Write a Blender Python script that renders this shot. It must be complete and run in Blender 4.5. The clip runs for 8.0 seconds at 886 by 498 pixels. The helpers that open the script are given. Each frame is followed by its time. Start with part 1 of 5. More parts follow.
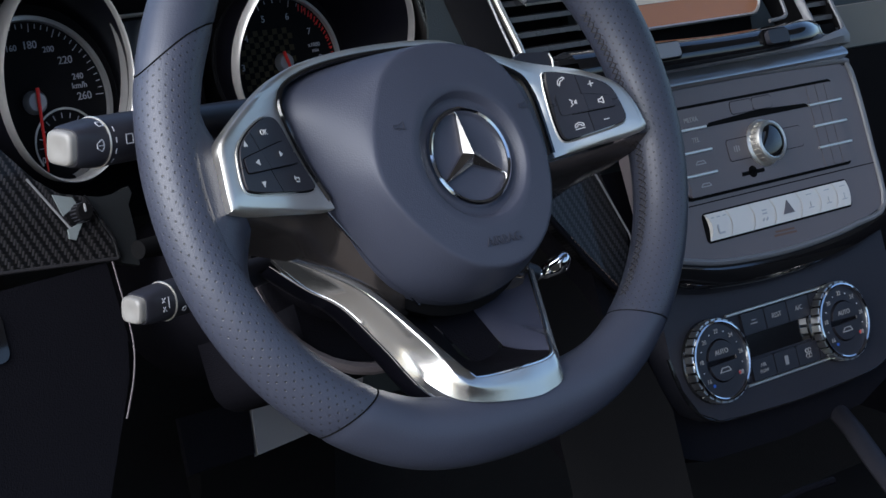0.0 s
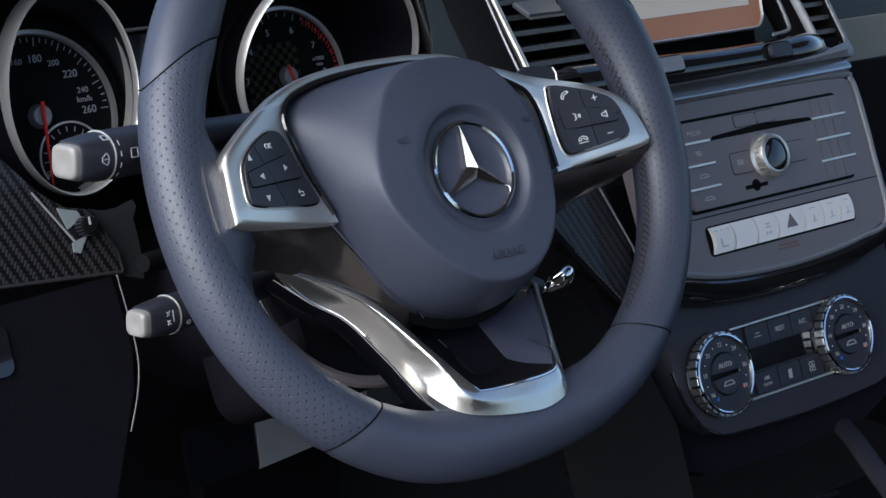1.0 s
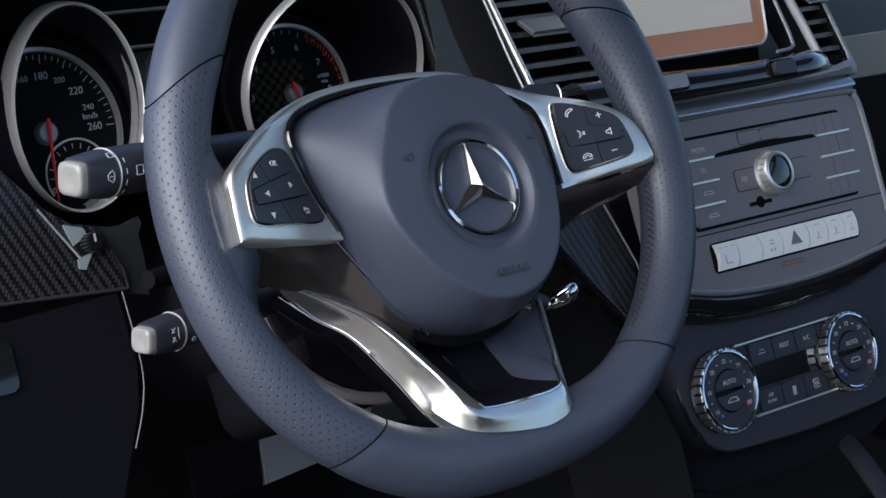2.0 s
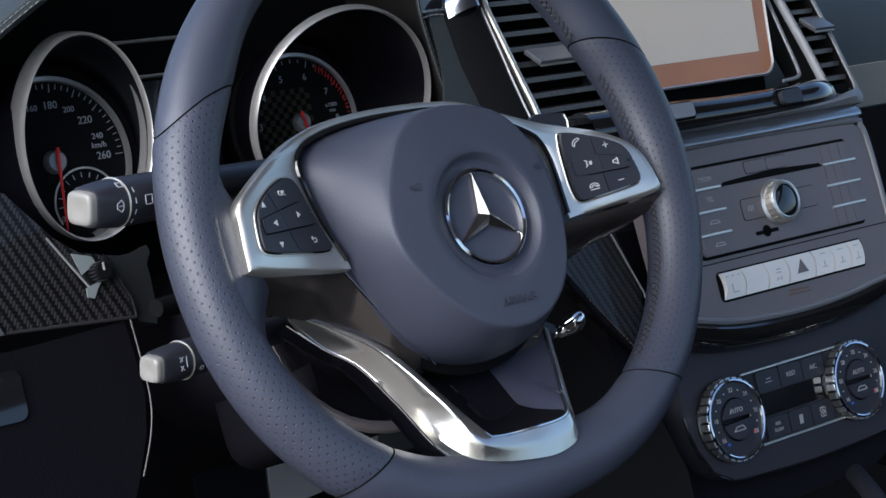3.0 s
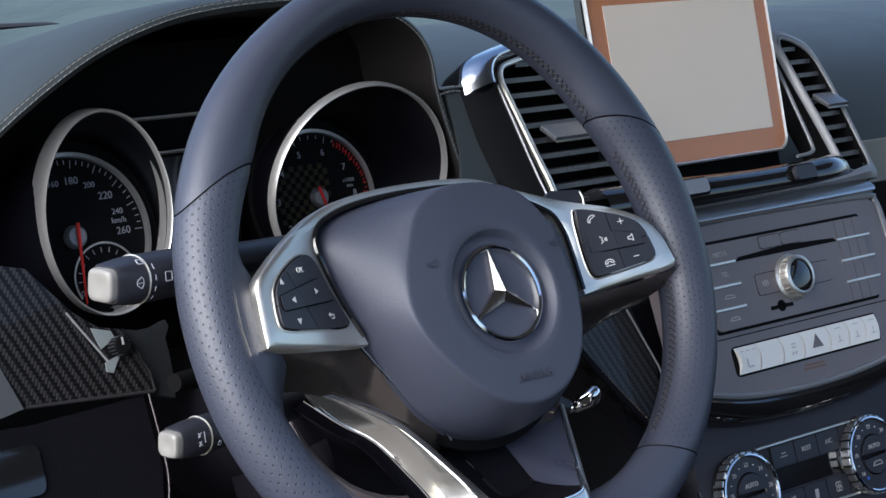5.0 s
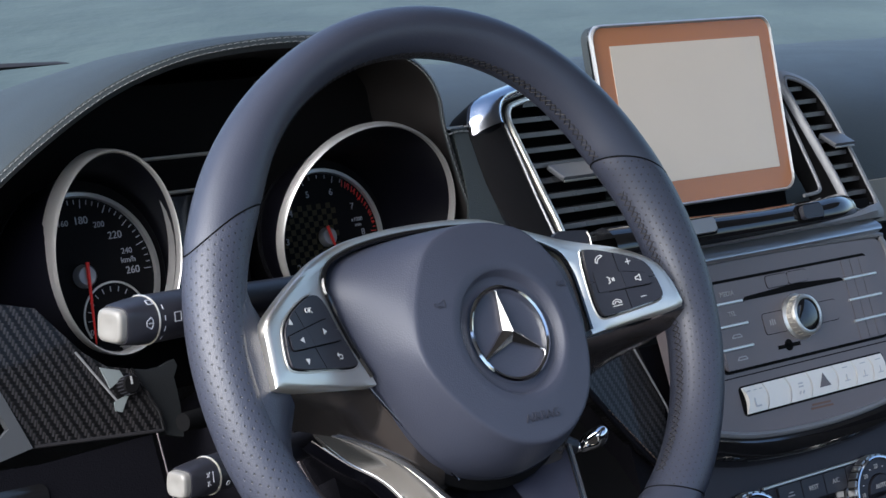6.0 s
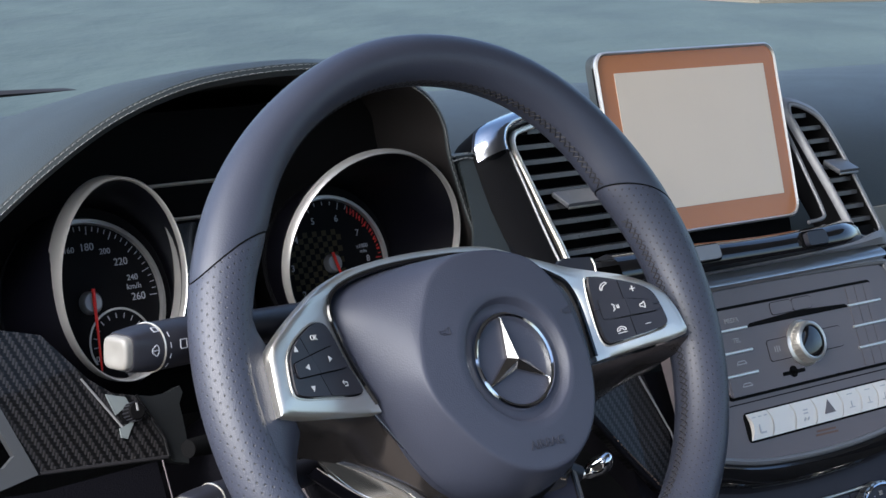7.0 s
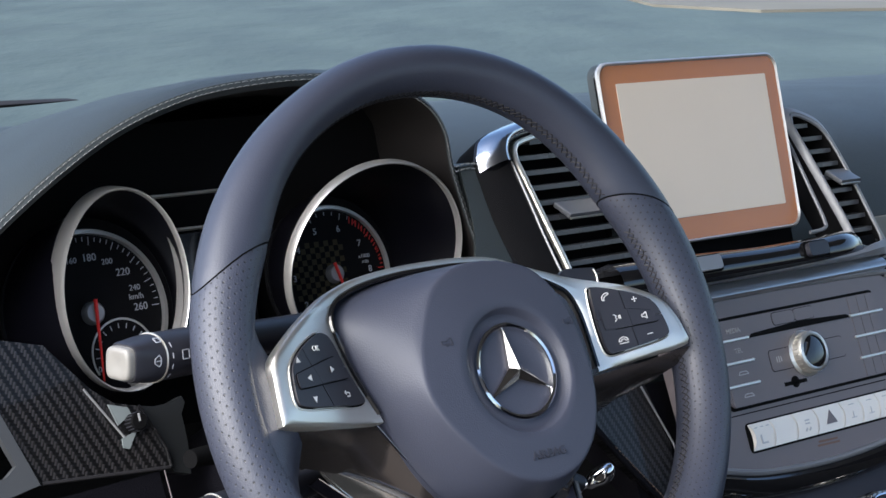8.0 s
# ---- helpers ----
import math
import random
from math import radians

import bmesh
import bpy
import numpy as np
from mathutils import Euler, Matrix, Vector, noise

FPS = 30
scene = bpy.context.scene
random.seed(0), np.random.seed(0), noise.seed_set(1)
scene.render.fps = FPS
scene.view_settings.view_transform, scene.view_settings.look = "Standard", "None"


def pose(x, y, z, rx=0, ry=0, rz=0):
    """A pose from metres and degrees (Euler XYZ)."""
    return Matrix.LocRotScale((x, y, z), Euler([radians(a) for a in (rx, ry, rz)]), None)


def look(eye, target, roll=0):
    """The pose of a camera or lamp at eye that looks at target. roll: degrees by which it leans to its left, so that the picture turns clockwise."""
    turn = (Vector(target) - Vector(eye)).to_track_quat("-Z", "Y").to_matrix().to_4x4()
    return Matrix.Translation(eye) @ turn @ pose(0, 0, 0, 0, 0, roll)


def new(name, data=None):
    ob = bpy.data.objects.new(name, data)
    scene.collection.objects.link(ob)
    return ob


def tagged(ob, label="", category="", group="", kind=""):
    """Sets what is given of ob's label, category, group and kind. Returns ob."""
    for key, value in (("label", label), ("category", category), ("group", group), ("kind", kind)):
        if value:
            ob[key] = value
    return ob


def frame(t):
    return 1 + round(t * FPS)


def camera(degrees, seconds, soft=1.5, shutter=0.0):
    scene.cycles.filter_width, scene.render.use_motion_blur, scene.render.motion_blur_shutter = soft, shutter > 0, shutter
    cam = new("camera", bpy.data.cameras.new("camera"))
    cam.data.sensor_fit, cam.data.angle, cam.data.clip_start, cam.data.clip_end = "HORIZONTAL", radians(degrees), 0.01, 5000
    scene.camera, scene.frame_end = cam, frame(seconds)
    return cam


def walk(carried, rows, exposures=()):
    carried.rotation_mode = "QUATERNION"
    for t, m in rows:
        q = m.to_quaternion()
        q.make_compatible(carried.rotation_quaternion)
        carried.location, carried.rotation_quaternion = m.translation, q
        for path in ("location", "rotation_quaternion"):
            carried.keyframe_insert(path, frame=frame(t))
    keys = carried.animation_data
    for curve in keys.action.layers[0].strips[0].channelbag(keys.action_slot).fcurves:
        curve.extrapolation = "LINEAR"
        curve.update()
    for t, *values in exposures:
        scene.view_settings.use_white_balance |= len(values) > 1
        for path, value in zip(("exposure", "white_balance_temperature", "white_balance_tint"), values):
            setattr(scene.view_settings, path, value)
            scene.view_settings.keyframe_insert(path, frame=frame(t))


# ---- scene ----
LENS = 27.42
cam = camera(LENS, 8.0)
# The steering wheel's centre is (0, 0, HUB); x to the car's right, y ahead, z up.
HUB = 1.10
ROWS = [
    (0.0, -0.6586, -0.7452, 0.2294, -40.602, -15.923, -0.091),
    (0.5, -0.6590, -0.7456, 0.2299, -40.555, -15.771, -0.083),
    (1.0, -0.6598, -0.7463, 0.2306, -40.485, -15.535, -0.071),
    (1.5, -0.6604, -0.7468, 0.2313, -40.426, -15.332, -0.061),
    (3.0, -0.6634, -0.7496, 0.2347, -40.130, -14.225, -0.017),
    (3.5, -0.6648, -0.7509, 0.2364, -40.000, -13.700, -0.000),
    (4.0, -0.6662, -0.7523, 0.2383, -39.862, -13.119, 0.016),
    (5.5, -0.6699, -0.7562, 0.2433, -39.513, -11.547, 0.048),
    (6.0, -0.6713, -0.7576, 0.2452, -39.392, -10.970, 0.056),
    (6.5, -0.6722, -0.7586, 0.2465, -39.308, -10.564, 0.061),
    (7.0, -0.6729, -0.7594, 0.2476, -39.237, -10.214, 0.064),
    (7.5, -0.6734, -0.7599, 0.2483, -39.195, -10.006, 0.066),
    (8.0, -0.6736, -0.7601, 0.2486, -39.179, -9.925, 0.067),
]
walk(cam, [(t, pose(x, y, HUB + z, 90 + tilt, 0, turn)) for t, x, y, z, turn, tilt, lean in ROWS],
     exposures=[(0.0, 0.95, 5650, 9), (1.5, 1.0, 5650, 9), (3.0, 1.09, 5700, 9), (4.0, 1.17, 5750, 9), (5.5, 1.36, 5850, 9), (6.5, 1.47, 5950, 9), (8.0, 1.52, 6000, 9)])

# ---- light ----
SUN_ELEVATION, SUN_TURN = 34, 260
world = bpy.data.worlds.new("sky")
scene.world = world
world.use_nodes = True
sky = world.node_tree.nodes.new("ShaderNodeTexSky")
sky.sky_type, sky.sun_disc = "NISHITA", False
sky.sun_elevation, sky.sun_rotation = radians(SUN_ELEVATION), radians(SUN_TURN)
sky.air_density, sky.dust_density, sky.ozone_density = 1.0, 2.5, 1.6
world.node_tree.links.new(sky.outputs[0], world.node_tree.nodes["Background"].inputs[0])
world.node_tree.nodes["Background"].inputs[1].default_value = 0.11
sun = new("sun", bpy.data.lights.new("sun", "SUN"))
sun.data.energy, sun.data.angle, sun.data.color = 3.0, radians(70), (1.0, 0.95, 0.88)
_e, _a = radians(SUN_ELEVATION), radians(SUN_TURN)
sun.matrix_world = look((0, 0, 0), (-math.sin(_a) * math.cos(_e), -math.cos(_a) * math.cos(_e), -math.sin(_e)))


# ---- materials ----
def mat(name, color, rough=0.5, metal=0.0, grain=0.0, grain_scale=400, vary=0.15, vary_scale=18, coat=0.0, spec=0.5, emit=0.0):
    """A surface with colour and gloss that vary at a coarse scale and fine relief at a fine one."""
    m = bpy.data.materials.new(name)
    m.use_nodes = True
    nt = m.node_tree
    b = nt.nodes["Principled BSDF"]
    b.inputs["Metallic"].default_value = metal
    b.inputs["Coat Weight"].default_value = coat
    b.inputs["Coat Roughness"].default_value = 0.04
    b.inputs["Specular IOR Level"].default_value = spec
    co = nt.nodes.new("ShaderNodeTexCoord")
    n1 = nt.nodes.new("ShaderNodeTexNoise")
    n1.inputs["Scale"].default_value, n1.inputs["Detail"].default_value = vary_scale, 5
    nt.links.new(co.outputs["Object"], n1.inputs["Vector"])
    ramp = nt.nodes.new("ShaderNodeMix")
    ramp.data_type = "RGBA"
    ramp.inputs["A"].default_value = (*[c * (1 - vary) for c in color], 1)
    ramp.inputs["B"].default_value = (*[min(1, c * (1 + vary)) for c in color], 1)
    nt.links.new(n1.outputs["Fac"], ramp.inputs["Factor"])
    nt.links.new(ramp.outputs["Result"], b.inputs["Base Color"])
    mr = nt.nodes.new("ShaderNodeMapRange")
    mr.inputs["To Min"].default_value, mr.inputs["To Max"].default_value = rough * 0.85, min(1, rough * 1.15)
    nt.links.new(n1.outputs["Fac"], mr.inputs["Value"])
    nt.links.new(mr.outputs["Result"], b.inputs["Roughness"])
    if grain:
        n2 = nt.nodes.new("ShaderNodeTexVoronoi")
        n2.inputs["Scale"].default_value = grain_scale
        nt.links.new(co.outputs["Object"], n2.inputs["Vector"])
        bump = nt.nodes.new("ShaderNodeBump")
        bump.inputs["Strength"].default_value, bump.inputs["Distance"].default_value = grain, 0.0006
        nt.links.new(n2.outputs["Distance"], bump.inputs["Height"])
        nt.links.new(bump.outputs["Normal"], b.inputs["Normal"])
    if emit:
        b.inputs["Emission Color"].default_value, b.inputs["Emission Strength"].default_value = (*color, 1), emit
    return m


def math_node(nt, op, a, b=None, c=None):
    n = nt.nodes.new("ShaderNodeMath")
    n.operation = op
    for i, v in enumerate((a, b, c)):
        if v is None:
            continue
        if isinstance(v, (int, float)):
            n.inputs[i].default_value = v
        else:
            nt.links.new(v, n.inputs[i])
    return n.outputs[0]


def perforated_leather():
    """Leather with staggered punched holes, laid out along the rim by its UV map (u, v in metres)."""
    m = mat("perforated_leather", (0.034, 0.038, 0.057), 0.44, grain=0.12, grain_scale=1000)
    nt = m.node_tree
    b = nt.nodes["Principled BSDF"]
    uv = nt.nodes.new("ShaderNodeUVMap")
    sep = nt.nodes.new("ShaderNodeSeparateXYZ")
    nt.links.new(uv.outputs[0], sep.inputs[0])
    u = math_node(nt, "MULTIPLY", sep.outputs[0], 1 / 0.0056)
    v = math_node(nt, "MULTIPLY", sep.outputs[1], 1 / 0.0036)
    shift = math_node(nt, "MULTIPLY", math_node(nt, "FLOORED_MODULO", math_node(nt, "FLOOR", v), 2), 0.5)
    fu = math_node(nt, "SUBTRACT", math_node(nt, "FRACT", math_node(nt, "ADD", u, shift)), 0.5)
    fv = math_node(nt, "SUBTRACT", math_node(nt, "FRACT", v), 0.5)
    du = math_node(nt, "MULTIPLY", fu, 5.6)
    dv = math_node(nt, "MULTIPLY", fv, 3.6)
    d = math_node(nt, "SQRT", math_node(nt, "ADD", math_node(nt, "POWER", math_node(nt, "ABSOLUTE", du), 2), math_node(nt, "POWER", math_node(nt, "ABSOLUTE", dv), 2)))
    hole = nt.nodes.new("ShaderNodeMapRange")
    hole.interpolation_type = "SMOOTHSTEP"
    hole.inputs["From Min"].default_value, hole.inputs["From Max"].default_value = 0.35, 0.75
    nt.links.new(d, hole.inputs["Value"])
    bump = nt.nodes.new("ShaderNodeBump")
    bump.inputs["Strength"].default_value, bump.inputs["Distance"].default_value = 0.5, 0.0005
    nt.links.new(hole.outputs[0], bump.inputs["Height"])
    old = b.inputs["Normal"].links[0].from_node
    nt.links.new(old.outputs[0], bump.inputs["Normal"])
    nt.links.new(bump.outputs[0], b.inputs["Normal"])
    old = b.inputs["Base Color"].links[0].from_socket
    mix = nt.nodes.new("ShaderNodeMix")
    mix.data_type = "RGBA"
    mix.inputs["A"].default_value = (0.012, 0.012, 0.014, 1)
    nt.links.new(hole.outputs[0], mix.inputs["Factor"])
    nt.links.new(old, mix.inputs["B"])
    nt.links.new(mix.outputs["Result"], b.inputs["Base Color"])
    return m


def carbon_fibre():
    """Lacquered 2 x 2 twill weave, tows of 2.6 mm."""
    m = bpy.data.materials.new("carbon_fibre")
    m.use_nodes = True
    nt = m.node_tree
    b = nt.nodes["Principled BSDF"]
    co = nt.nodes.new("ShaderNodeTexCoord")
    rotate = nt.nodes.new("ShaderNodeMapping")
    rotate.inputs["Rotation"].default_value = (0, 0, radians(20))
    rotate.inputs["Scale"].default_value = (1 / 0.0021, 1 / 0.0021, 1)
    nt.links.new(co.outputs["Object"], rotate.inputs["Vector"])
    sep = nt.nodes.new("ShaderNodeSeparateXYZ")
    nt.links.new(rotate.outputs[0], sep.inputs[0])
    u, v = sep.outputs[0], sep.outputs[1]
    k = math_node(nt, "FLOORED_MODULO", math_node(nt, "ADD", math_node(nt, "FLOOR", u), math_node(nt, "FLOOR", v)), 4)
    over = math_node(nt, "LESS_THAN", k, 1.5)
    hu = math_node(nt, "ABSOLUTE", math_node(nt, "SINE", math_node(nt, "MULTIPLY", u, math.pi)))
    hv = math_node(nt, "ABSOLUTE", math_node(nt, "SINE", math_node(nt, "MULTIPLY", v, math.pi)))
    height = math_node(nt, "ADD", math_node(nt, "MULTIPLY", over, hu), math_node(nt, "MULTIPLY", math_node(nt, "SUBTRACT", 1.0, over), hv))
    mix = nt.nodes.new("ShaderNodeMix")
    mix.data_type = "RGBA"
    mix.inputs["A"].default_value, mix.inputs["B"].default_value = (0.003, 0.003, 0.0036, 1), (0.038, 0.035, 0.037, 1)
    nt.links.new(math_node(nt, "MULTIPLY", over, height), mix.inputs["Factor"])
    nt.links.new(mix.outputs["Result"], b.inputs["Base Color"])
    bump = nt.nodes.new("ShaderNodeBump")
    bump.inputs["Strength"].default_value, bump.inputs["Distance"].default_value = 0.5, 0.0004
    nt.links.new(height, bump.inputs["Height"])
    nt.links.new(bump.outputs[0], b.inputs["Normal"])
    b.inputs["Roughness"].default_value, b.inputs["Metallic"].default_value = 0.4, 0.3
    b.inputs["Coat Weight"].default_value, b.inputs["Coat Roughness"].default_value = 0.25, 0.05
    return m


def sea_water():
    m = mat("sea_water", (0.058, 0.078, 0.072), 0.65, vary=0.6, vary_scale=0.35, spec=0.3)
    nt = m.node_tree
    b = nt.nodes["Principled BSDF"]
    co = nt.nodes.new("ShaderNodeTexCoord")
    stretch = nt.nodes.new("ShaderNodeMapping")
    stretch.vector_type = "TEXTURE"
    stretch.inputs["Scale"].default_value = (0.55, 1.5, 1)
    stretch.inputs["Rotation"].default_value = (0, 0, radians(-39))
    nt.links.new(co.outputs["Object"], stretch.inputs[0])
    wave = nt.nodes.new("ShaderNodeTexNoise")
    wave.inputs["Scale"].default_value, wave.inputs["Detail"].default_value = 0.5, 6
    nt.links.new(stretch.outputs[0], wave.inputs["Vector"])
    bump = nt.nodes.new("ShaderNodeBump")
    bump.inputs["Strength"].default_value, bump.inputs["Distance"].default_value = 0.5, 0.25
    nt.links.new(wave.outputs["Fac"], bump.inputs["Height"])
    for n in nt.nodes:
        if n.type == "TEX_NOISE" and n != wave:
            nt.links.new(stretch.outputs[0], n.inputs["Vector"])
    nt.links.new(bump.outputs[0], b.inputs["Normal"])
    return m


LEATHER = mat("black_leather", (0.034, 0.038, 0.057), 0.44, grain=0.12, grain_scale=1000)
PERFORATED = perforated_leather()
DASH_LEATHER = mat("dash_leather", (0.025, 0.031, 0.034), 0.54, grain=0.25, grain_scale=900, spec=0.38)
PAD = mat("airbag_cover", (0.035, 0.039, 0.060), 0.54, grain=0.13, grain_scale=1100)
# Near black because the footwell's shade is put into the base colour.
SOFT = mat("shade_black_plastic", (0.0026, 0.0025, 0.0044), 0.7, grain=0.4, grain_scale=900, spec=0.10)
CLIMATE_BLACK = mat("climate_plastic", (0.021, 0.021, 0.028), 0.5, grain=0.15, grain_scale=1000, spec=0.3)
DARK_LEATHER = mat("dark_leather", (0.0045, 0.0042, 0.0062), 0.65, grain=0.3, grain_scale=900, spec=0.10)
RING = mat("silver_ring_paint", (0.55, 0.54, 0.535), 0.36, 0.75, vary=0.05)
BUTTON = mat("button_plastic", (0.017, 0.017, 0.023), 0.42, vary=0.1)
PANEL = mat("grey_panel_plastic", (0.116, 0.101, 0.107), 0.42, vary=0.08, vary_scale=30)
PIANO = mat("gloss_black", (0.008, 0.008, 0.009), 0.08, coat=0.5)
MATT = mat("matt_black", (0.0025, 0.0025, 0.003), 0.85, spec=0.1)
SATIN = mat("satin_silver", (0.82, 0.785, 0.715), 0.42, 1.0, vary=0.05)
CHROME = mat("chrome", (0.82, 0.82, 0.83), 0.08, 1.0, vary=0.03)
BRUSHED = mat("silver_paint", (0.62, 0.62, 0.61), 0.38, 0.6, vary=0.06)
CARBON = carbon_fibre()
WHITE = mat("white_print", (0.58, 0.58, 0.58), 0.5, vary=0.03)
GREY_PRINT = mat("grey_print", (0.28, 0.28, 0.285), 0.5, vary=0.03)
KEY_SILVER = mat("key_silver", (0.70, 0.665, 0.62), 0.42, 0.2, vary=0.05)
RED = mat("red_paint", (0.55, 0.02, 0.015), 0.45, vary=0.05)
BUTTON_PRINT = mat("button_print", (0.42, 0.42, 0.43), 0.5)
AMBER_GLOW = mat("amber_glow_paint", (0.12, 0.065, 0.04), 0.5)
BLUE_DOT = mat("blue_print", (0.03, 0.1, 0.45), 0.5)
TUBE_BLACK = mat("tube_black", (0.003, 0.003, 0.005), 0.3, spec=0.15)
DIAL_PRINT = mat("dial_print", (0.34, 0.35, 0.39), 0.5, vary=0.03)
DIAL = mat("dial_face", (0.004, 0.004, 0.005), 0.7, vary=0.3, spec=0.12)
DIAL_CHECK = mat("dial_check", (0.045, 0.037, 0.020), 0.6, spec=0.12)
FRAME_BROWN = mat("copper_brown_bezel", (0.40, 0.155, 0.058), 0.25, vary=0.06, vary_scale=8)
# The screen's pale sky reflection is put into this base colour.
DISPLAY = mat("sky_pale_display", (0.64, 0.55, 0.45), 0.3, vary=0.06, vary_scale=9)
THREAD = mat("black_thread", (0.008, 0.007, 0.009), 0.7)
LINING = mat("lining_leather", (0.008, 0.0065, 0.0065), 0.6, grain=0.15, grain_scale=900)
BROWN_THREAD = mat("brown_thread", (0.060, 0.036, 0.026), 0.7)
PALE_THREAD = mat("pale_thread", (0.17, 0.175, 0.18), 0.7)
CREAM = mat("cream_plastic", (0.18, 0.172, 0.16), 0.36, vary=0.04)
GREY_METAL = mat("worn_grey_metal", (0.27, 0.27, 0.28), 0.45, 0.5, vary=0.15)
HEADLINER = mat("headliner", (0.25, 0.25, 0.25), 0.9, grain=0.3)
CARPET = mat("black_carpet", (0.006, 0.006, 0.007), 0.95, grain=0.6, grain_scale=500)
GLASS_DARK = mat("dark_lcd", (0.004, 0.004, 0.005), 0.12, coat=0.3)
BEIGE = mat("beige_trim", (0.17, 0.16, 0.14), 0.45)
DARK_TRIM = mat("dark_grey_plastic", (0.008, 0.009, 0.010), 0.5, grain=0.1, grain_scale=1000)
GREY_TRIM = mat("satin_grey_paint", (0.17, 0.173, 0.185), 0.45, 0.3, vary=0.08)
SIDE_FRAME = mat("side_frame_paint", (0.085, 0.09, 0.10), 0.36, 0.4, vary=0.08)
PALE_GLINT = mat("pale_grey_glint", (0.19, 0.215, 0.22), 0.3, 0.2, vary=0.2, vary_scale=60)
SEA = sea_water()
SHORE = mat("wet_sand", (0.115, 0.108, 0.088), 0.8, vary=0.3, vary_scale=0.5)
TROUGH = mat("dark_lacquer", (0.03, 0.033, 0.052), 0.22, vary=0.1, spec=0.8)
POLISHED = mat("polished_silver", (0.56, 0.545, 0.52), 0.21, 0.95, vary=0.05)
RAIL_METAL = mat("rail_chrome", (0.55, 0.555, 0.56), 0.32, 1.0, vary=0.03)
# Kept dark so the silver parts reflect less from below.
SAND = mat("dimmed_sand", (0.135, 0.115, 0.092), 0.9, vary=0.2, vary_scale=0.4)


# ---- building helpers ----
def part(name, bm, material, parent=None, label="", smooth=True, angle=40):
    """Links a bmesh as one mesh object under a thing or part."""
    me = bpy.data.meshes.new(name)
    bm.to_mesh(me)
    bm.free()
    me.materials.append(material)
    if smooth:
        me.shade_smooth()
        me.set_sharp_from_angle(angle=radians(angle))
    ob = new(name, me)
    ob.parent = parent
    if label:
        tagged(ob, label)
    return ob


def thing(name, m, label, category, group="", kind=""):
    ob = new(name)
    ob.empty_display_size = 0.02
    ob.matrix_world = m
    return tagged(ob, label, category, group, kind)


def panel_pose(x, y, z, tilt):
    """A slanted panel's frame: x to the right, y up along the panel, z out towards the driver."""
    return pose(x, y, HUB + z, 90 - tilt, 0, 0)


def bevel(bm, width, segments=2, angle=30):
    edges = [e for e in bm.edges if len(e.link_faces) == 2 and e.calc_face_angle(0) > radians(angle)]
    if width > 0 and edges:
        bmesh.ops.bevel(bm, geom=edges, offset=width, segments=segments, profile=0.6, affect="EDGES", clamp_overlap=True)


def slab(points, z0, z1, round_edge=0.0, segments=2, lift=None):
    """A flat polygon in x, y extruded from z0 to z1; lift(x, y) is added to z."""
    bm = bmesh.new()
    if sum(a[0] * b[1] - b[0] * a[1] for a, b in zip(points, points[1:] + points[:1])) < 0:
        points = points[::-1]
    low = [bm.verts.new((x, y, z0)) for x, y in points]
    top = [bm.verts.new((x, y, z1)) for x, y in points]
    bm.faces.new(top)
    bm.faces.new(low[::-1])
    for i in range(len(points)):
        j = (i + 1) % len(points)
        bm.faces.new((low[i], low[j], top[j], top[i]))
    bevel(bm, round_edge, segments)
    if lift:
        for v in bm.verts:
            v.co.z += lift(v.co.x, v.co.y)
    return bm


def rounded(x0, y0, x1, y1, r, n=4):
    """A rectangle's outline with round corners."""
    out = []
    for cx, cy, a in ((x1 - r, y1 - r, 0), (x0 + r, y1 - r, 90), (x0 + r, y0 + r, 180), (x1 - r, y0 + r, 270)):
        out += [(cx + r * math.cos(radians(a + 90 * i / n)), cy + r * math.sin(radians(a + 90 * i / n))) for i in range(n + 1)]
    return out


def inset(points, d):
    """A convex outline moved inwards by d."""
    n = len(points)
    if sum(a[0] * b[1] - b[0] * a[1] for a, b in zip(points, points[1:] + points[:1])) < 0:
        points = points[::-1]
    out = []
    for i in range(n):
        p, q, r = Vector(points[i - 1]), Vector(points[i]), Vector(points[(i + 1) % n])
        a, b = (q - p).normalized(), (r - q).normalized()
        na, nb = Vector((-a.y, a.x)), Vector((-b.y, b.x))
        s = na + nb
        out.append(tuple(q + s * (d / max(0.3, 1 + na.dot(nb)))))
    return out


def cut(points, a, b, c):
    """The part of a convex outline where a x + b y >= c."""
    out = []
    for p, q in zip(points, points[1:] + points[:1]):
        fp, fq = a * p[0] + b * p[1] - c, a * q[0] + b * q[1] - c
        if fp >= 0:
            out.append(p)
        if fp * fq < 0:
            k = fp / (fp - fq)
            out.append((p[0] + k * (q[0] - p[0]), p[1] + k * (q[1] - p[1])))
    return out


def grid(rows, closed=False, cap=False):
    """A skin over rows of points."""
    bm = bmesh.new()
    vs = [[bm.verts.new(p) for p in row] for row in rows]
    for a, b in zip(vs, vs[1:]):
        n = len(a)
        for i in range(n if closed else n - 1):
            j = (i + 1) % n
            bm.faces.new((a[i], a[j], b[j], b[i]))
    if cap:
        bm.faces.new(vs[0][::-1])
        bm.faces.new(vs[-1])
    bmesh.ops.recalc_face_normals(bm, faces=bm.faces)
    return bm


def lathe(profile, n=48, sx=1.0, sy=1.0):
    """A profile of (radius, z) turned round the z axis."""
    rows = [[(r * sx * math.cos(2 * math.pi * i / n), r * sy * math.sin(2 * math.pi * i / n), z) for i in range(n)] for r, z in profile]
    return grid(rows, closed=True)


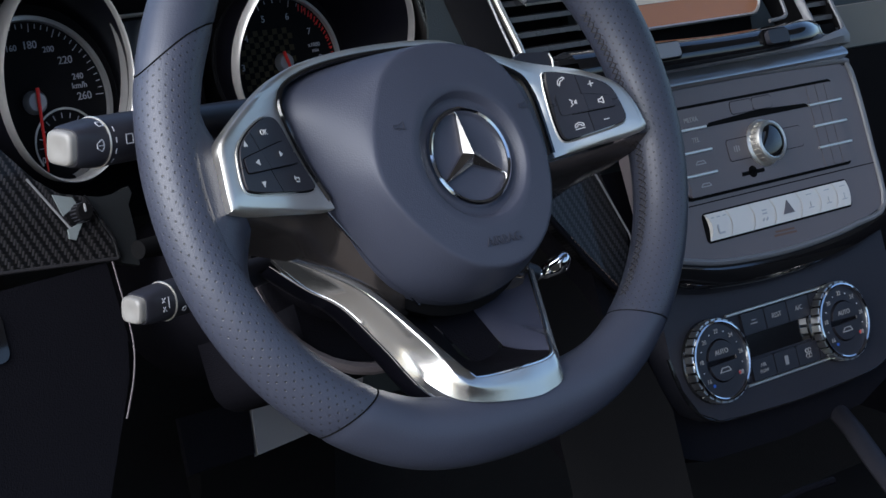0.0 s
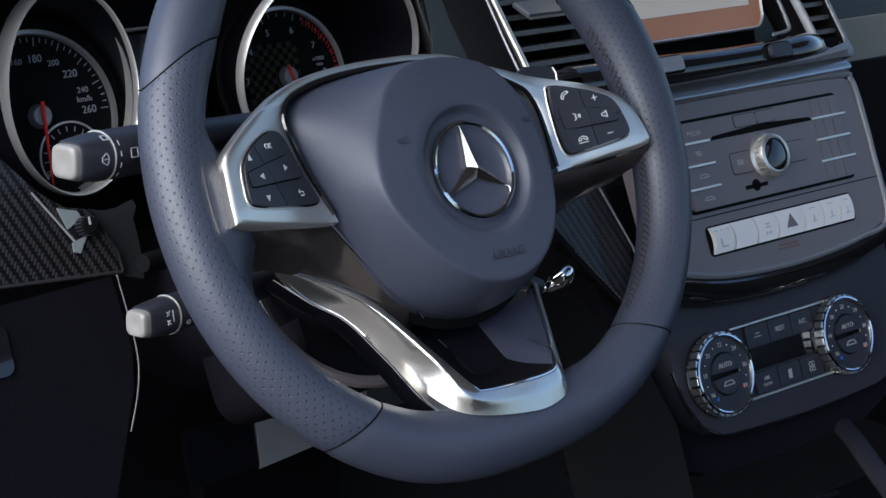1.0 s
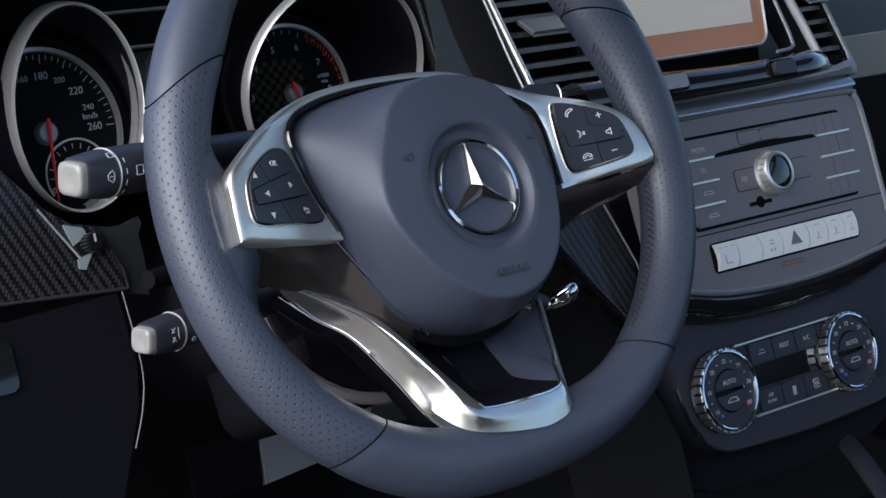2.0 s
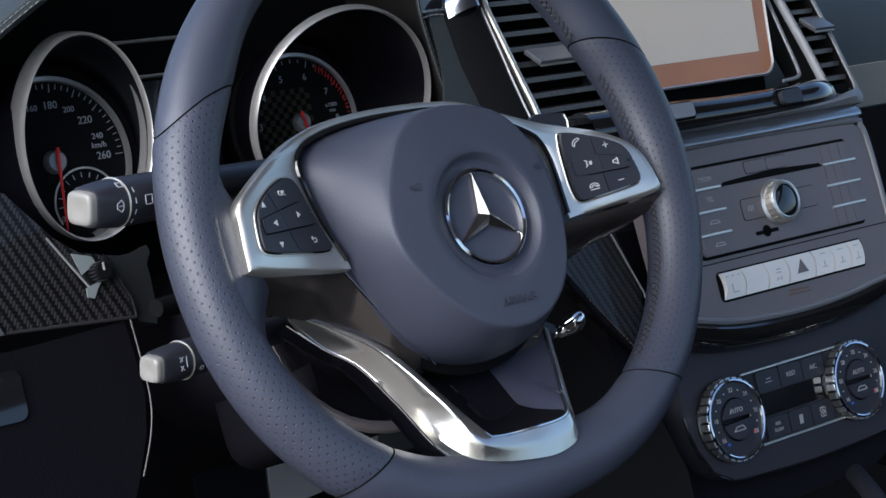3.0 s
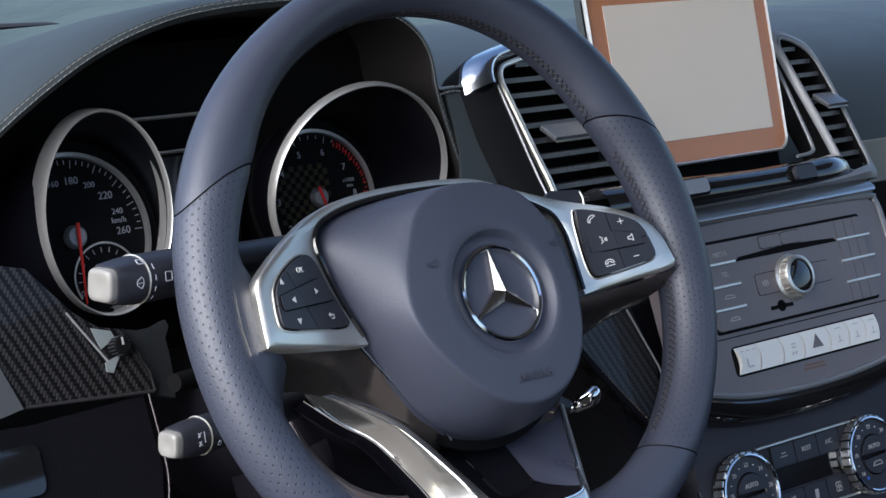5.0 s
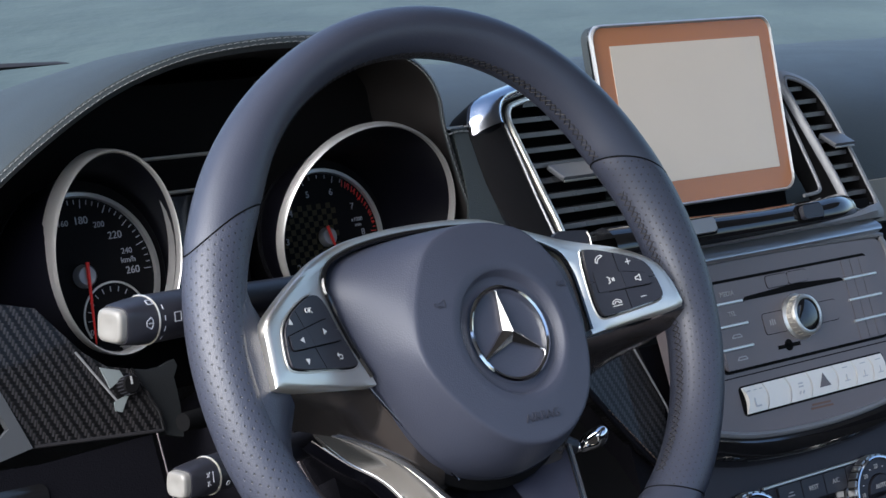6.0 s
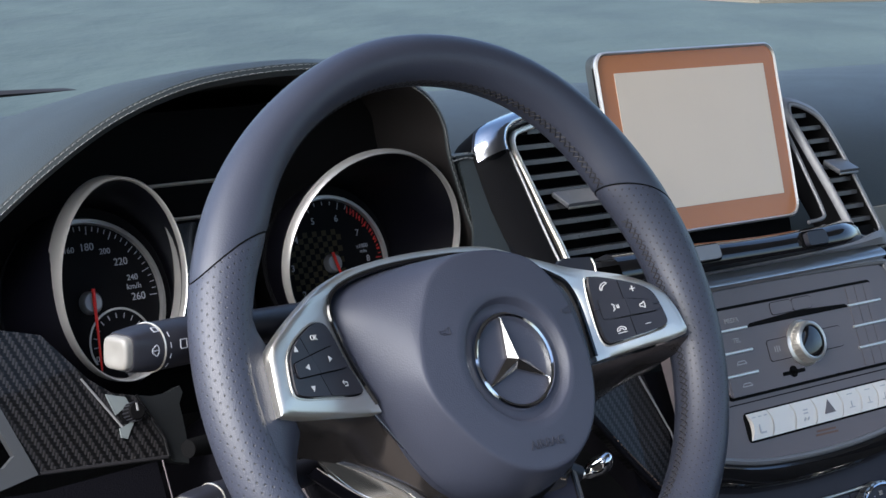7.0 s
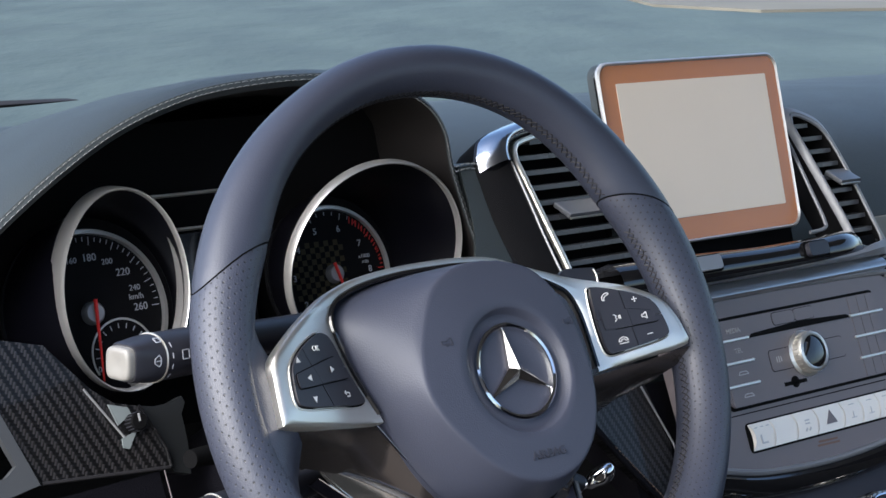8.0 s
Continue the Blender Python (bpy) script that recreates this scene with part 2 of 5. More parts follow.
def tube(points, radius, n=8, closed=False, flat=1.0):
    """A round rod along points; radius may be a list."""
    pts = [Vector(p) for p in points]
    rows = []
    side = None
    for i, p in enumerate(pts):
        a = pts[i - 1] if i or closed else p
        b = pts[(i + 1) % len(pts)] if i < len(pts) - 1 or closed else p
        d = (b - a).normalized()
        if side is None:
            side = d.cross(Vector((0, 0, 1)) if abs(d.z) < 0.9 else Vector((1, 0, 0))).normalized()
        side = (side - d * side.dot(d)).normalized()
        up = d.cross(side)
        r = radius[i] if isinstance(radius, (list, tuple)) else radius
        rows.append([p + side * (r * math.cos(2 * math.pi * k / n)) + up * (r * flat * math.sin(2 * math.pi * k / n)) for k in range(n)])
    if closed:
        rows.append(rows[0])
        return grid(rows, closed=True)
    return grid(rows, closed=True, cap=True)


def smooth_line(points, n=6):
    """A curve through points."""
    pts = [Vector(p) for p in points]
    out = []
    for i in range(len(pts) - 1):
        p0, p1, p2, p3 = pts[max(0, i - 1)], pts[i], pts[i + 1], pts[min(len(pts) - 1, i + 2)]
        for k in range(n):
            t = k / n
            out.append(0.5 * (2 * p1 + (p2 - p0) * t + (2 * p0 - 5 * p1 + 4 * p2 - p3) * t * t + (3 * p1 - p0 - 3 * p2 + p3) * t ** 3))
    return out + [pts[-1]]


def moved(bm, m):
    bmesh.ops.transform(bm, matrix=m, verts=bm.verts)
    return bm


def joined(*bms):
    """Several bmeshes as one."""
    out = bmesh.new()
    for bm in bms:
        me = bpy.data.meshes.new("piece")
        bm.to_mesh(me)
        bm.free()
        out.from_mesh(me)
        bpy.data.meshes.remove(me)
    return out


def text(name, body, size, m, parent, material, depth=0.0002):
    """Printed or raised lettering, centred on m."""
    cu = bpy.data.curves.new(name, "FONT")
    cu.body, cu.size, cu.extrude, cu.align_x, cu.align_y = body, size, depth, "CENTER", "CENTER"
    cu.resolution_u = 3
    ob = bpy.data.objects.new(name, cu)
    scene.collection.objects.link(ob)
    bpy.context.view_layer.update()
    me = bpy.data.meshes.new_from_object(ob)
    bpy.data.objects.remove(ob)
    me.materials.clear()
    me.materials.append(material)
    out = new(name, me)
    out.parent = parent
    out.matrix_local = m
    return out


def bars(segments, width, z0, z1):
    """Strokes between pairs of points, as thin raised strips."""
    pieces = []
    for (x0, y0), (x1, y1) in segments:
        d = Vector((x1 - x0, y1 - y0))
        n = Vector((-d.y, d.x)).normalized() * (width / 2)
        pieces.append(slab([(x0 - n.x, y0 - n.y), (x1 - n.x, y1 - n.y), (x1 + n.x, y1 + n.y), (x0 + n.x, y0 + n.y)], z0, z1))
    return joined(*pieces)


# ---- surroundings ----
def sheet(name, x0, y0, x1, y1, z, material, label, category):
    bm = bmesh.new()
    bm.faces.new([bm.verts.new(p) for p in ((x0, y0, z), (x1, y0, z), (x1, y1, z), (x0, y1, z))])
    return tagged(part(name, bm, material), label, category, kind="structure")


sheet("water", -2500, -2500, 2500, 2500, 0.0, SEA, "calm grey-green sea water with small waves reaching the horizon", "sea")
# Unseen ground, added for its warm reflection in the metal parts.
bm = slab([(-40, -60), (60, -60), (20, -6), (9, 3), (4, 9), (-4, 13), (-40, 20)], 0.0, 0.02)
tagged(part("ground", bm, SAND), "unseen brown sandy ground around the parked car, darkened to dim its reflections", "ground", kind="structure")
bm = slab([(23.2, 22.5), (22.9, 19.7), (25.1, 18.9), (40, 12), (120, 20), (120, 120), (60, 72)], 0.0, 0.05)
tagged(part("beach", bm, SHORE), "pale sandy beach at the edge of the sea", "beach", kind="structure")


def box(x0, y0, z0, x1, y1, z1, r=0.0, seg=2):
    return moved(slab([(x0, y0), (x1, y0), (x1, y1), (x0, y1)], z0, z1, r, seg), Matrix.Identity(4))


# ---- the car's shell ----
def car_shell():
    """Floor, firewall, roof, far side and rear, mostly unseen and added to block light; the driver's door stands open.
    """
    z = HUB
    floor = part("floor", box(-0.42, -1.6, z - 0.66, 1.25, 0.75, z - 0.62), CARPET)
    tagged(floor, "black carpeted car floor in deep shade", "floor", kind="structure")
    fire = part("wall_front", box(-0.42, 0.62, z - 0.62, 1.25, 0.66, z + 0.02), CARPET)
    tagged(fire, "black carpeted firewall behind the pedals", "firewall", kind="structure")
    # Unseen roof added as a light blocker; its rear opening lets sky in.
    roof = part("ceiling", joined(box(-0.38, -0.50, z + 0.46, 1.21, 0.16, z + 0.50, 0.01), box(-0.38, -1.6, z + 0.46, -0.22, -0.50, z + 0.50, 0.01), box(1.05, -1.6, z + 0.46, 1.21, -0.50, z + 0.50, 0.01)), HEADLINER)
    tagged(roof, "unseen light grey roof added to shade the cabin, with a made-up rear opening", "headliner", kind="structure")
    side = part("wall_right", box(1.21, -1.6, z - 0.62, 1.25, 0.75, z - 0.02), SOFT)
    tagged(side, "unseen black passenger-side wall added to block light", "door panel", kind="structure")
    rear = part("wall_rear", box(-0.42, -1.64, z - 0.62, 1.25, -1.60, z - 0.05), SOFT)
    tagged(rear, "unseen black rear wall added to block light", "bulkhead", kind="structure")
    sill = part("sill", box(-0.46, -1.6, z - 0.70, -0.42, 0.75, z - 0.50, 0.01), PIANO)
    tagged(sill, "gloss black door sill under the open door", "sill", kind="structure")
    left = part("wall_left", box(-0.46, 0.32, z - 0.50, -0.42, 0.75, z - 0.05), SOFT)
    tagged(left, "black body side ahead of the door", "body side", kind="structure")


car_shell()

# ---- dashboard ----
ARCH = [(-0.34, -0.06), (-0.29, -0.005), (-0.245, 0.035), (-0.196, 0.075), (-0.157, 0.103), (-0.117, 0.126), (-0.076, 0.141), (-0.033, 0.149), (0.03, 0.152),
        (0.09, 0.146), (0.13, 0.130), (0.150, 0.108), (0.158, 0.078), (0.174, 0.037), (0.190, 0.0), (0.20, -0.04)]


def dashboard():
    dash = thing("dashboard", pose(0, 0, HUB), "dark grey leather-wrapped dashboard with pale double stitching", "dashboard")
    # passenger side and the deck under the windscreen
    profile = [(0.30, -0.30), (0.27, -0.12), (0.265, -0.05), (0.275, 0.0), (0.30, 0.035), (0.335, 0.058), (0.40, 0.074), (0.50, 0.082), (0.62, 0.077), (0.80, 0.058), (0.95, 0.03)]
    prof = smooth_line([(0, y, z) for y, z in profile], 4)
    rows = [[(x, p.y + bend, p.z + 0.004 * math.sin(x * 3)) for p in prof] for x, bend in
            [(0.20, 0.06), (0.30, 0.05), (0.45, 0.03), (0.60, 0.0), (0.75, -0.01), (0.95, -0.015), (1.1, -0.01), (1.21, 0.0)]]
    part("top_pad", grid(rows), DASH_LEATHER, dash, "dark grey leather top pad")
    deck = [[(x, y, z) for x in (-0.42, -0.3, -0.1, 0.1, 0.25)] for y, z in ((0.34, 0.02), (0.45, 0.085), (0.6, 0.088), (0.80, 0.07), (0.95, 0.03))]
    part("deck", grid(deck), DASH_LEATHER, dash)
    # a crease line along the passenger pad
    part("crease", tube([(x, 0.303 + (0.0 if x > 0.6 else 0.02), 0.041) for x in (0.62, 0.8, 1.0, 1.2)], 0.0015, 6), THREAD, dash)
    part("passenger_trim", moved(slab(rounded(0.60, -0.026, 1.2, 0.012, 0.006), -0.004, 0.004, 0.001), pose(0, 0.258, -0.02, 82, 0, 0)), BEIGE, dash, "pale trim strip on the passenger side")
    part("glove_panel", moved(slab(rounded(0.595, -0.22, 1.2, -0.028, 0.012), -0.010, 0.003, 0.003), pose(0, 0.258, -0.02, 82, 0, 0)), PIANO, dash, "gloss black glove box panel")
    # binnacle hood
    line = smooth_line([(x, 0, z) for x, z in ARCH], 5)
    n = len(line)
    normals = []
    for i in range(n):
        d = line[min(n - 1, i + 1)] - line[max(0, i - 1)]
        normals.append(Vector((-d.z, 0, d.x)).normalized())
    rows = []
    for y, o, drop in ((0.36, -0.020, 0), (0.30, -0.016, 0), (0.264, -0.009, 0), (0.251, -0.0062, 0), (0.2475, -0.002, 0), (0.250, 0.002, 0), (0.262, 0.004, 0), (0.30, 0.006, 0.006),
                       (0.36, 0.008, 0.018), (0.44, 0.010, 0.038), (0.52, 0.012, 0.06), (0.60, 0.02, 0.09)):
        row = []
        for p, q in zip(line, normals):
            spread = max(0, (y - 0.30)) * 0.5
            o_ = o if p.x < 0.10 or o > 0 else o * 0.15
            row.append((p.x * (1 + spread * (1 if p.x < 0 else 0.6)) + q.x * o_, y, p.z + q.z * o_ - drop * (1 if p.z > 0.05 else 0.3)))
        rows.append(row)
    hood = part("hood", grid(rows[3:]), DASH_LEATHER, dash, "dark grey leather instrument hood")
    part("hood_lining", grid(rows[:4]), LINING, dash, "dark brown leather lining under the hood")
    for o, y in ((-0.0020, 0.2474), (0.0009, 0.2486)):
        pieces = []
        for i in range(10, int(n * 0.97)):
            for k in (0.0, 0.5):
                a = line[i].lerp(line[min(n - 1, i + 1)], k)
                b = line[i].lerp(line[min(n - 1, i + 1)], k + 0.36)
                q = normals[i]
                pieces.append(tube([(a.x + q.x * o, y, a.z + q.z * o), ((a.x + b.x) / 2 + q.x * (o + 0.0006), y - 0.0004, (a.z + b.z) / 2 + q.z * (o + 0.0006)), (b.x + q.x * o, y, b.z + q.z * o)], 0.00026, 5))
        tagged(part("stitching", joined(*pieces), PALE_THREAD, hood, "pale double stitching"), kind="stuff")
    # leather cheek between the hood and the vent
    cheek = slab([(0.163, 0.080), (0.188, 0.080), (0.198, 0.045), (0.218, 0.006), (0.228, -0.06), (0.195, -0.06), (0.190, -0.002), (0.1785, 0.034)], 0.0, 0.012, 0.004, 3)
    part("cheek", moved(cheek, pose(0, 0.262, 0, 90, 0, 0)), DASH_LEATHER, dash)
    far, fold, near = smooth_line([(0.1795, 0.268, 0.0747), (0.1883, 0.268, 0.0477), (0.1939, 0.268, 0.0244), (0.1939, 0.268, 0.0046), (0.1928, 0.268, -0.0122)], 4), smooth_line([(0.1652, 0.2507, 0.0777), (0.1601, 0.2343, 0.0542), (0.1539, 0.2206, 0.0347), (0.144, 0.2088, 0.0178), (0.1354, 0.1999, 0.0051)], 4), smooth_line([(0.1887, 0.2472, 0.0761), (0.1846, 0.2309, 0.0529), (0.188, 0.2165, 0.0323), (0.1919, 0.2035, 0.0137), (0.189, 0.194, 0.0001)], 4)
    rows = [far, [p.lerp(q, 0.93) for p, q in zip(far, fold)], [p.lerp(q, 0.04) for p, q in zip(fold, near)]] + [[p.lerp(q, f) for p, q in zip(fold, near)] for f in (0.15, 0.5, 1.0)]
    part("cheek_front", grid(rows), DASH_LEATHER, dash, "dark leather cheek beside the vent")
    pieces = [tube([(0.160 + 0.005 * i, 0.2485, 0.0765 + 0.0015 * math.sin(i * 0.7) + d), (0.1635 + 0.005 * i, 0.2485, 0.0767 + 0.0015 * math.sin(i * 0.7 + 0.5) + d)], 0.0006, 5) for i in range(6) for d in (0, 0.0035)]
    tagged(part("stitching", joined(*pieces), PALE_THREAD, dash, "pale double stitching"), kind="stuff")
    # knee panel on the driver's side, with its bright edge strip
    knee = panel_pose(0, 0.21, -0.10, 20)
    knee.translation.z -= HUB
    outline = [(-0.42, 0.02), (-0.19, 0.008), (-0.112, 0.012), (-0.109, -0.035), (-0.114, -0.06), (-0.125, -0.085), (-0.15, -0.14), (-0.2, -0.3), (-0.42, -0.3)]
    part("knee_panel", moved(slab(outline, -0.02, 0.0, 0.003), knee), SOFT, dash, "grained knee panel with footwell shade in its near-black colour")
    strip = smooth_line([(-0.109, 0.012, 0.002), (-0.107, -0.035, 0.002), (-0.112, -0.06, 0.002), (-0.123, -0.085, 0.001)], 5)
    part("edge_strip", moved(tube(strip, 0.0005, 6), knee), PANEL, dash, "thin grey metal edge strip")
    part("knob_recess", moved(slab(rounded(-0.26, -0.034, -0.189, -0.003, 0.006), -0.002, 0.0015, 0.001), knee), PIANO, dash, "dark switch plate in the knee panel")
    # Black sheet standing in for the shade beneath the column.
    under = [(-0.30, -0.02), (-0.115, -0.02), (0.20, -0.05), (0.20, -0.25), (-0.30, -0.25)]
    part("column_shade_sheet", moved(slab(under, -0.36, -0.34), knee), MATT, dash)
    return dash


DASH = dashboard()


def carbon_trim():
    """Lacquered carbon trim left of the cluster, with the light switch and the side vent's frame beside it."""
    trim = thing("carbon_trim", panel_pose(0, 0.22, -0.07, 20), "glossy dark carbon fibre trim panel beside the instruments", "trim panel")
    outline = [(-0.192, -0.013), (-0.104, -0.018), (-0.106, -0.006), (-0.119, 0.024), (-0.134, 0.028), (-0.148, 0.039), (-0.162, 0.056), (-0.174, 0.071), (-0.201, 0.078), (-0.25, 0.082), (-0.238, 0.075)]
    part("panel", slab(outline, -0.008, 0.0, 0.002), CARBON, trim)
    part("edge", tube([(-0.192, -0.0125, 0.0), (-0.148, -0.0155, 0.001), (-0.104, -0.0185, 0.0)], 0.0012, 6), THREAD, trim)
    part("edge", tube([(-0.103, -0.018, 0.0), (-0.1045, -0.006, 0.001), (-0.1175, 0.024, 0.0)], 0.0012, 6), PIANO, trim)
    # The highlight along the groove is drawn as a thin grey rod.
    part("groove_highlight", tube([(-0.153, 0.040, 0.0003), (-0.130, 0.003, 0.0003)], 0.0008, 6), GREY_METAL, trim, "thin painted highlight along a groove in the lacquer")
    part("lower_panel", slab([(-0.1163, 0.0241), (-0.1055, 0.0216), (-0.0929, 0.0221), (-0.0839, 0.0251), (-0.0825, 0.0204), (-0.0866, 0.0136), (-0.0862, 0.005), (-0.0862, -0.0057), (-0.0884, -0.0253), (-0.1001, -0.0216)], -0.012, -0.003, 0.002), DARK_TRIM, trim, "plain dark grey panel beside the column")
    switch = thing("light_switch", panel_pose(0, 0.22, -0.07, 20) @ pose(-0.124, 0.0135, 0.0), "small knurled black rotary light switch with painted bezel glints", "switch")
    # Sky glints on the bezel, laid on as two flat pale patches.
    for shape in ([(-0.015, 0.0143), (-0.002, 0.0104), (0.0, 0.0058), (-0.0108, 0.0002), (-0.0125, 0.0058)], [(-0.0099, -0.0085), (0.002, -0.0049), (-0.002, -0.0099), (-0.0058, -0.0157), (-0.0101, -0.0142)]):
        part("bezel_glint", slab(shape, 0.0, 0.0012, 0.0004), PALE_GLINT, switch, "sky glint on the switch bezel, painted as a pale patch")
    prof = [(0.0, 0.010), (0.0050, 0.010), (0.0058, 0.009), (0.0060, 0.001), (0.0072, 0.0008), (0.0074, 0.0)]
    part("dial", lathe(prof, 24), MATT, switch)
    part("pointer", slab([(-0.0006, 0.0), (0.0006, 0.0), (0.0006, 0.005), (-0.0006, 0.005)], 0.0099, 0.0105), GREY_PRINT, switch)
    for i in range(16):
        a = 2 * math.pi * i / 16
        part("rib", tube([(0.0059 * math.cos(a), 0.0059 * math.sin(a), 0.001), (0.0058 * math.cos(a), 0.0058 * math.sin(a), 0.009)], 0.0005, 5), BUTTON, switch)
    vent = thing("side_vent", panel_pose(0, 0.22, -0.07, 20), "side air vent with a grey metal frame and dark opening", "air vent")
    out = [(-0.194, -0.013), (-0.215, 0.045), (-0.24, 0.076), (-0.30, 0.076), (-0.30, -0.02), (-0.22, -0.018)]
    hole = [(-0.207, 0.001), (-0.222, 0.042), (-0.245, 0.066), (-0.29, 0.066), (-0.29, -0.006), (-0.215, -0.005)]
    part("backing", slab(hole, -0.03, -0.028), MATT, vent)
    for i in range(len(out)):
        j = (i + 1) % len(out)
        part("frame", slab([out[i], out[j], hole[j], hole[i]], -0.004, 0.002, 0.001), SIDE_FRAME, vent)
    for k in range(5):
        v = 0.008 + 0.012 * k
        part("slat", moved(slab([(-0.29, -0.005), (-0.215 - 0.006 * k, -0.005), (-0.215 - 0.006 * k, 0.005), (-0.29, 0.005)], -0.001, 0.001), pose(0, v, -0.016, 55)), BUTTON, vent)


carbon_trim()


# ---- instrument gauges ----
def gauge(name, label, cx, cz, ax, az, tilt, flank, hub_x, start, step, values, numerals, red_from, needle_at, size=1.0, hub_z=0.0, group="instrument gauges"):
    """A deep tubular gauge: satin ring, dark tube, dial with ticks and numerals, red needle."""
    g = thing(name, pose(0, 0, HUB), label, "gauge", group)
    ring = panel_pose(cx, 0.258, cz, tilt)
    ring.translation.z -= HUB
    prof = [(flank, -0.016 if flank > 1 else -0.005), (1.0, -0.003), (0.995, 0.001), (0.983, 0.0026), (0.971, 0.0020), (0.964, 0.0), (0.962, -0.003)]
    part("ring", moved(lathe(prof, 72, ax, az), ring), RING, g, "satin silver ring")
    rear = Vector((hub_x, 0.31, hub_z))
    rows = []
    for k in range(6):
        f = k / 5
        row = []
        for i in range(48):
            a = 2 * math.pi * i / 48
            p = ring @ Vector((0.962 * ax * math.cos(a), 0.962 * az * math.sin(a), -0.003))
            q = rear + Vector((0.056 * math.cos(a), 0.015 * math.sin(a), 0.056 * math.sin(a))) * size
            row.append(p.lerp(q, f))
        rows.append(row)
    part("tube", grid(rows, closed=True), TUBE_BLACK, g, "gloss black gauge tube")
    face = panel_pose(hub_x, 0.31, hub_z, 15) @ Matrix.Scale(size, 4)
    face.translation.z -= HUB
    dial = part("dial", moved(lathe([(0.0, 0.0), (0.02, 0.0), (0.0575, 0.0), (0.0575, -0.003)], 64), face), DIAL, g)
    arc = [[(r * math.cos(radians(a)), r * math.sin(radians(a)), z) for r, z in ((0.0475, 0.0004), (0.0482, 0.003), (0.0505, 0.003), (0.0512, 0.0004))] for a in range(-70, 251, 5)]
    part("scale_ring", moved(grid(arc), face), RING, g, "silver scale ring")
    ticks, reds = [], []
    for i in range(values * 4 + 1):
        a = radians(start - step * i / 4)
        r0 = 0.0412 if i % 4 == 0 else 0.0435
        seg = ((r0 * math.cos(a), r0 * math.sin(a)), (0.0462 * math.cos(a), 0.0462 * math.sin(a)))
        (reds if i / 4 >= red_from else ticks).append(seg)
    tagged(part("tick_marks", moved(bars(ticks, 0.0005, 0.0003, 0.0006), face), DIAL_PRINT, g, "fine white tick marks"), kind="stuff")
    if red_from < values:
        for i in range(16):
            a = radians(start - step * (red_from + (values - red_from) * i / 15))
            reds.append(((0.0440 * math.cos(a), 0.0405 * math.sin(a)), (0.0462 * math.cos(a), 0.0462 * math.sin(a))))
        tagged(part("red_marks", moved(bars(reds, 0.0007, 0.0003, 0.0006), face), RED, g, "red marks of the upper range"), kind="stuff")
    for i, word in numerals:
        a = radians(start - step * i)
        r = 0.0335 if len(word) > 1 else 0.034
        text("numeral", word, 0.0068 if values < 10 else 0.0064 if i % 2 else 0.0050, face @ pose(r * math.cos(a), r * math.sin(a), 0.0005), g, DIAL_PRINT)
    a = radians(needle_at)
    tip, tail = Vector((0.041 * math.cos(a), 0.041 * math.sin(a), 0.006)), Vector((-0.008 * math.cos(a), -0.008 * math.sin(a), 0.0078))
    part("needle", moved(tube([tail, tip], [0.0013, 0.0006], 6), face), RED, g, "slim red needle")
    part("needle_hub", moved(lathe([(0, 0.0062), (0.0055, 0.0062), (0.0068, 0.0045), (0.0072, 0.001)], 32), face), GREY_METAL, g, "silver needle hub")
    return g, face


SPEED, SPEED_FACE = gauge("speedometer", "round speedometer in a satin ring with white numerals and red needle", -0.1067, 0.0210, 0.0463, 0.0668, 5, 1.002, -0.105, 270, 270 / 13, 13,
                          [(i, str(i * 20)) for i in range(14)], 99, 268, 1.12, -0.0033)
TACH, TACH_FACE = gauge("rev_counter", "round rev counter in a satin ring with red upper range", 0.0960, 0.0180, 0.0774, 0.0725, -8, 1.0, 0.094, 288, 36, 8,
                        [(i, str(i)) for i in range(9)], 6.3, 287)
text("unit", "km/h", 0.0050, SPEED_FACE @ pose(0.0315, 0.0065, 0.0005), SPEED, DIAL_PRINT)
text("unit", "x1000", 0.0042, TACH_FACE @ pose(0.0300, 0.0100, 0.0005), TACH, DIAL_PRINT)
text("unit", "min", 0.0040, TACH_FACE @ pose(0.0305, 0.0060, 0.0005), TACH, DIAL_PRINT)


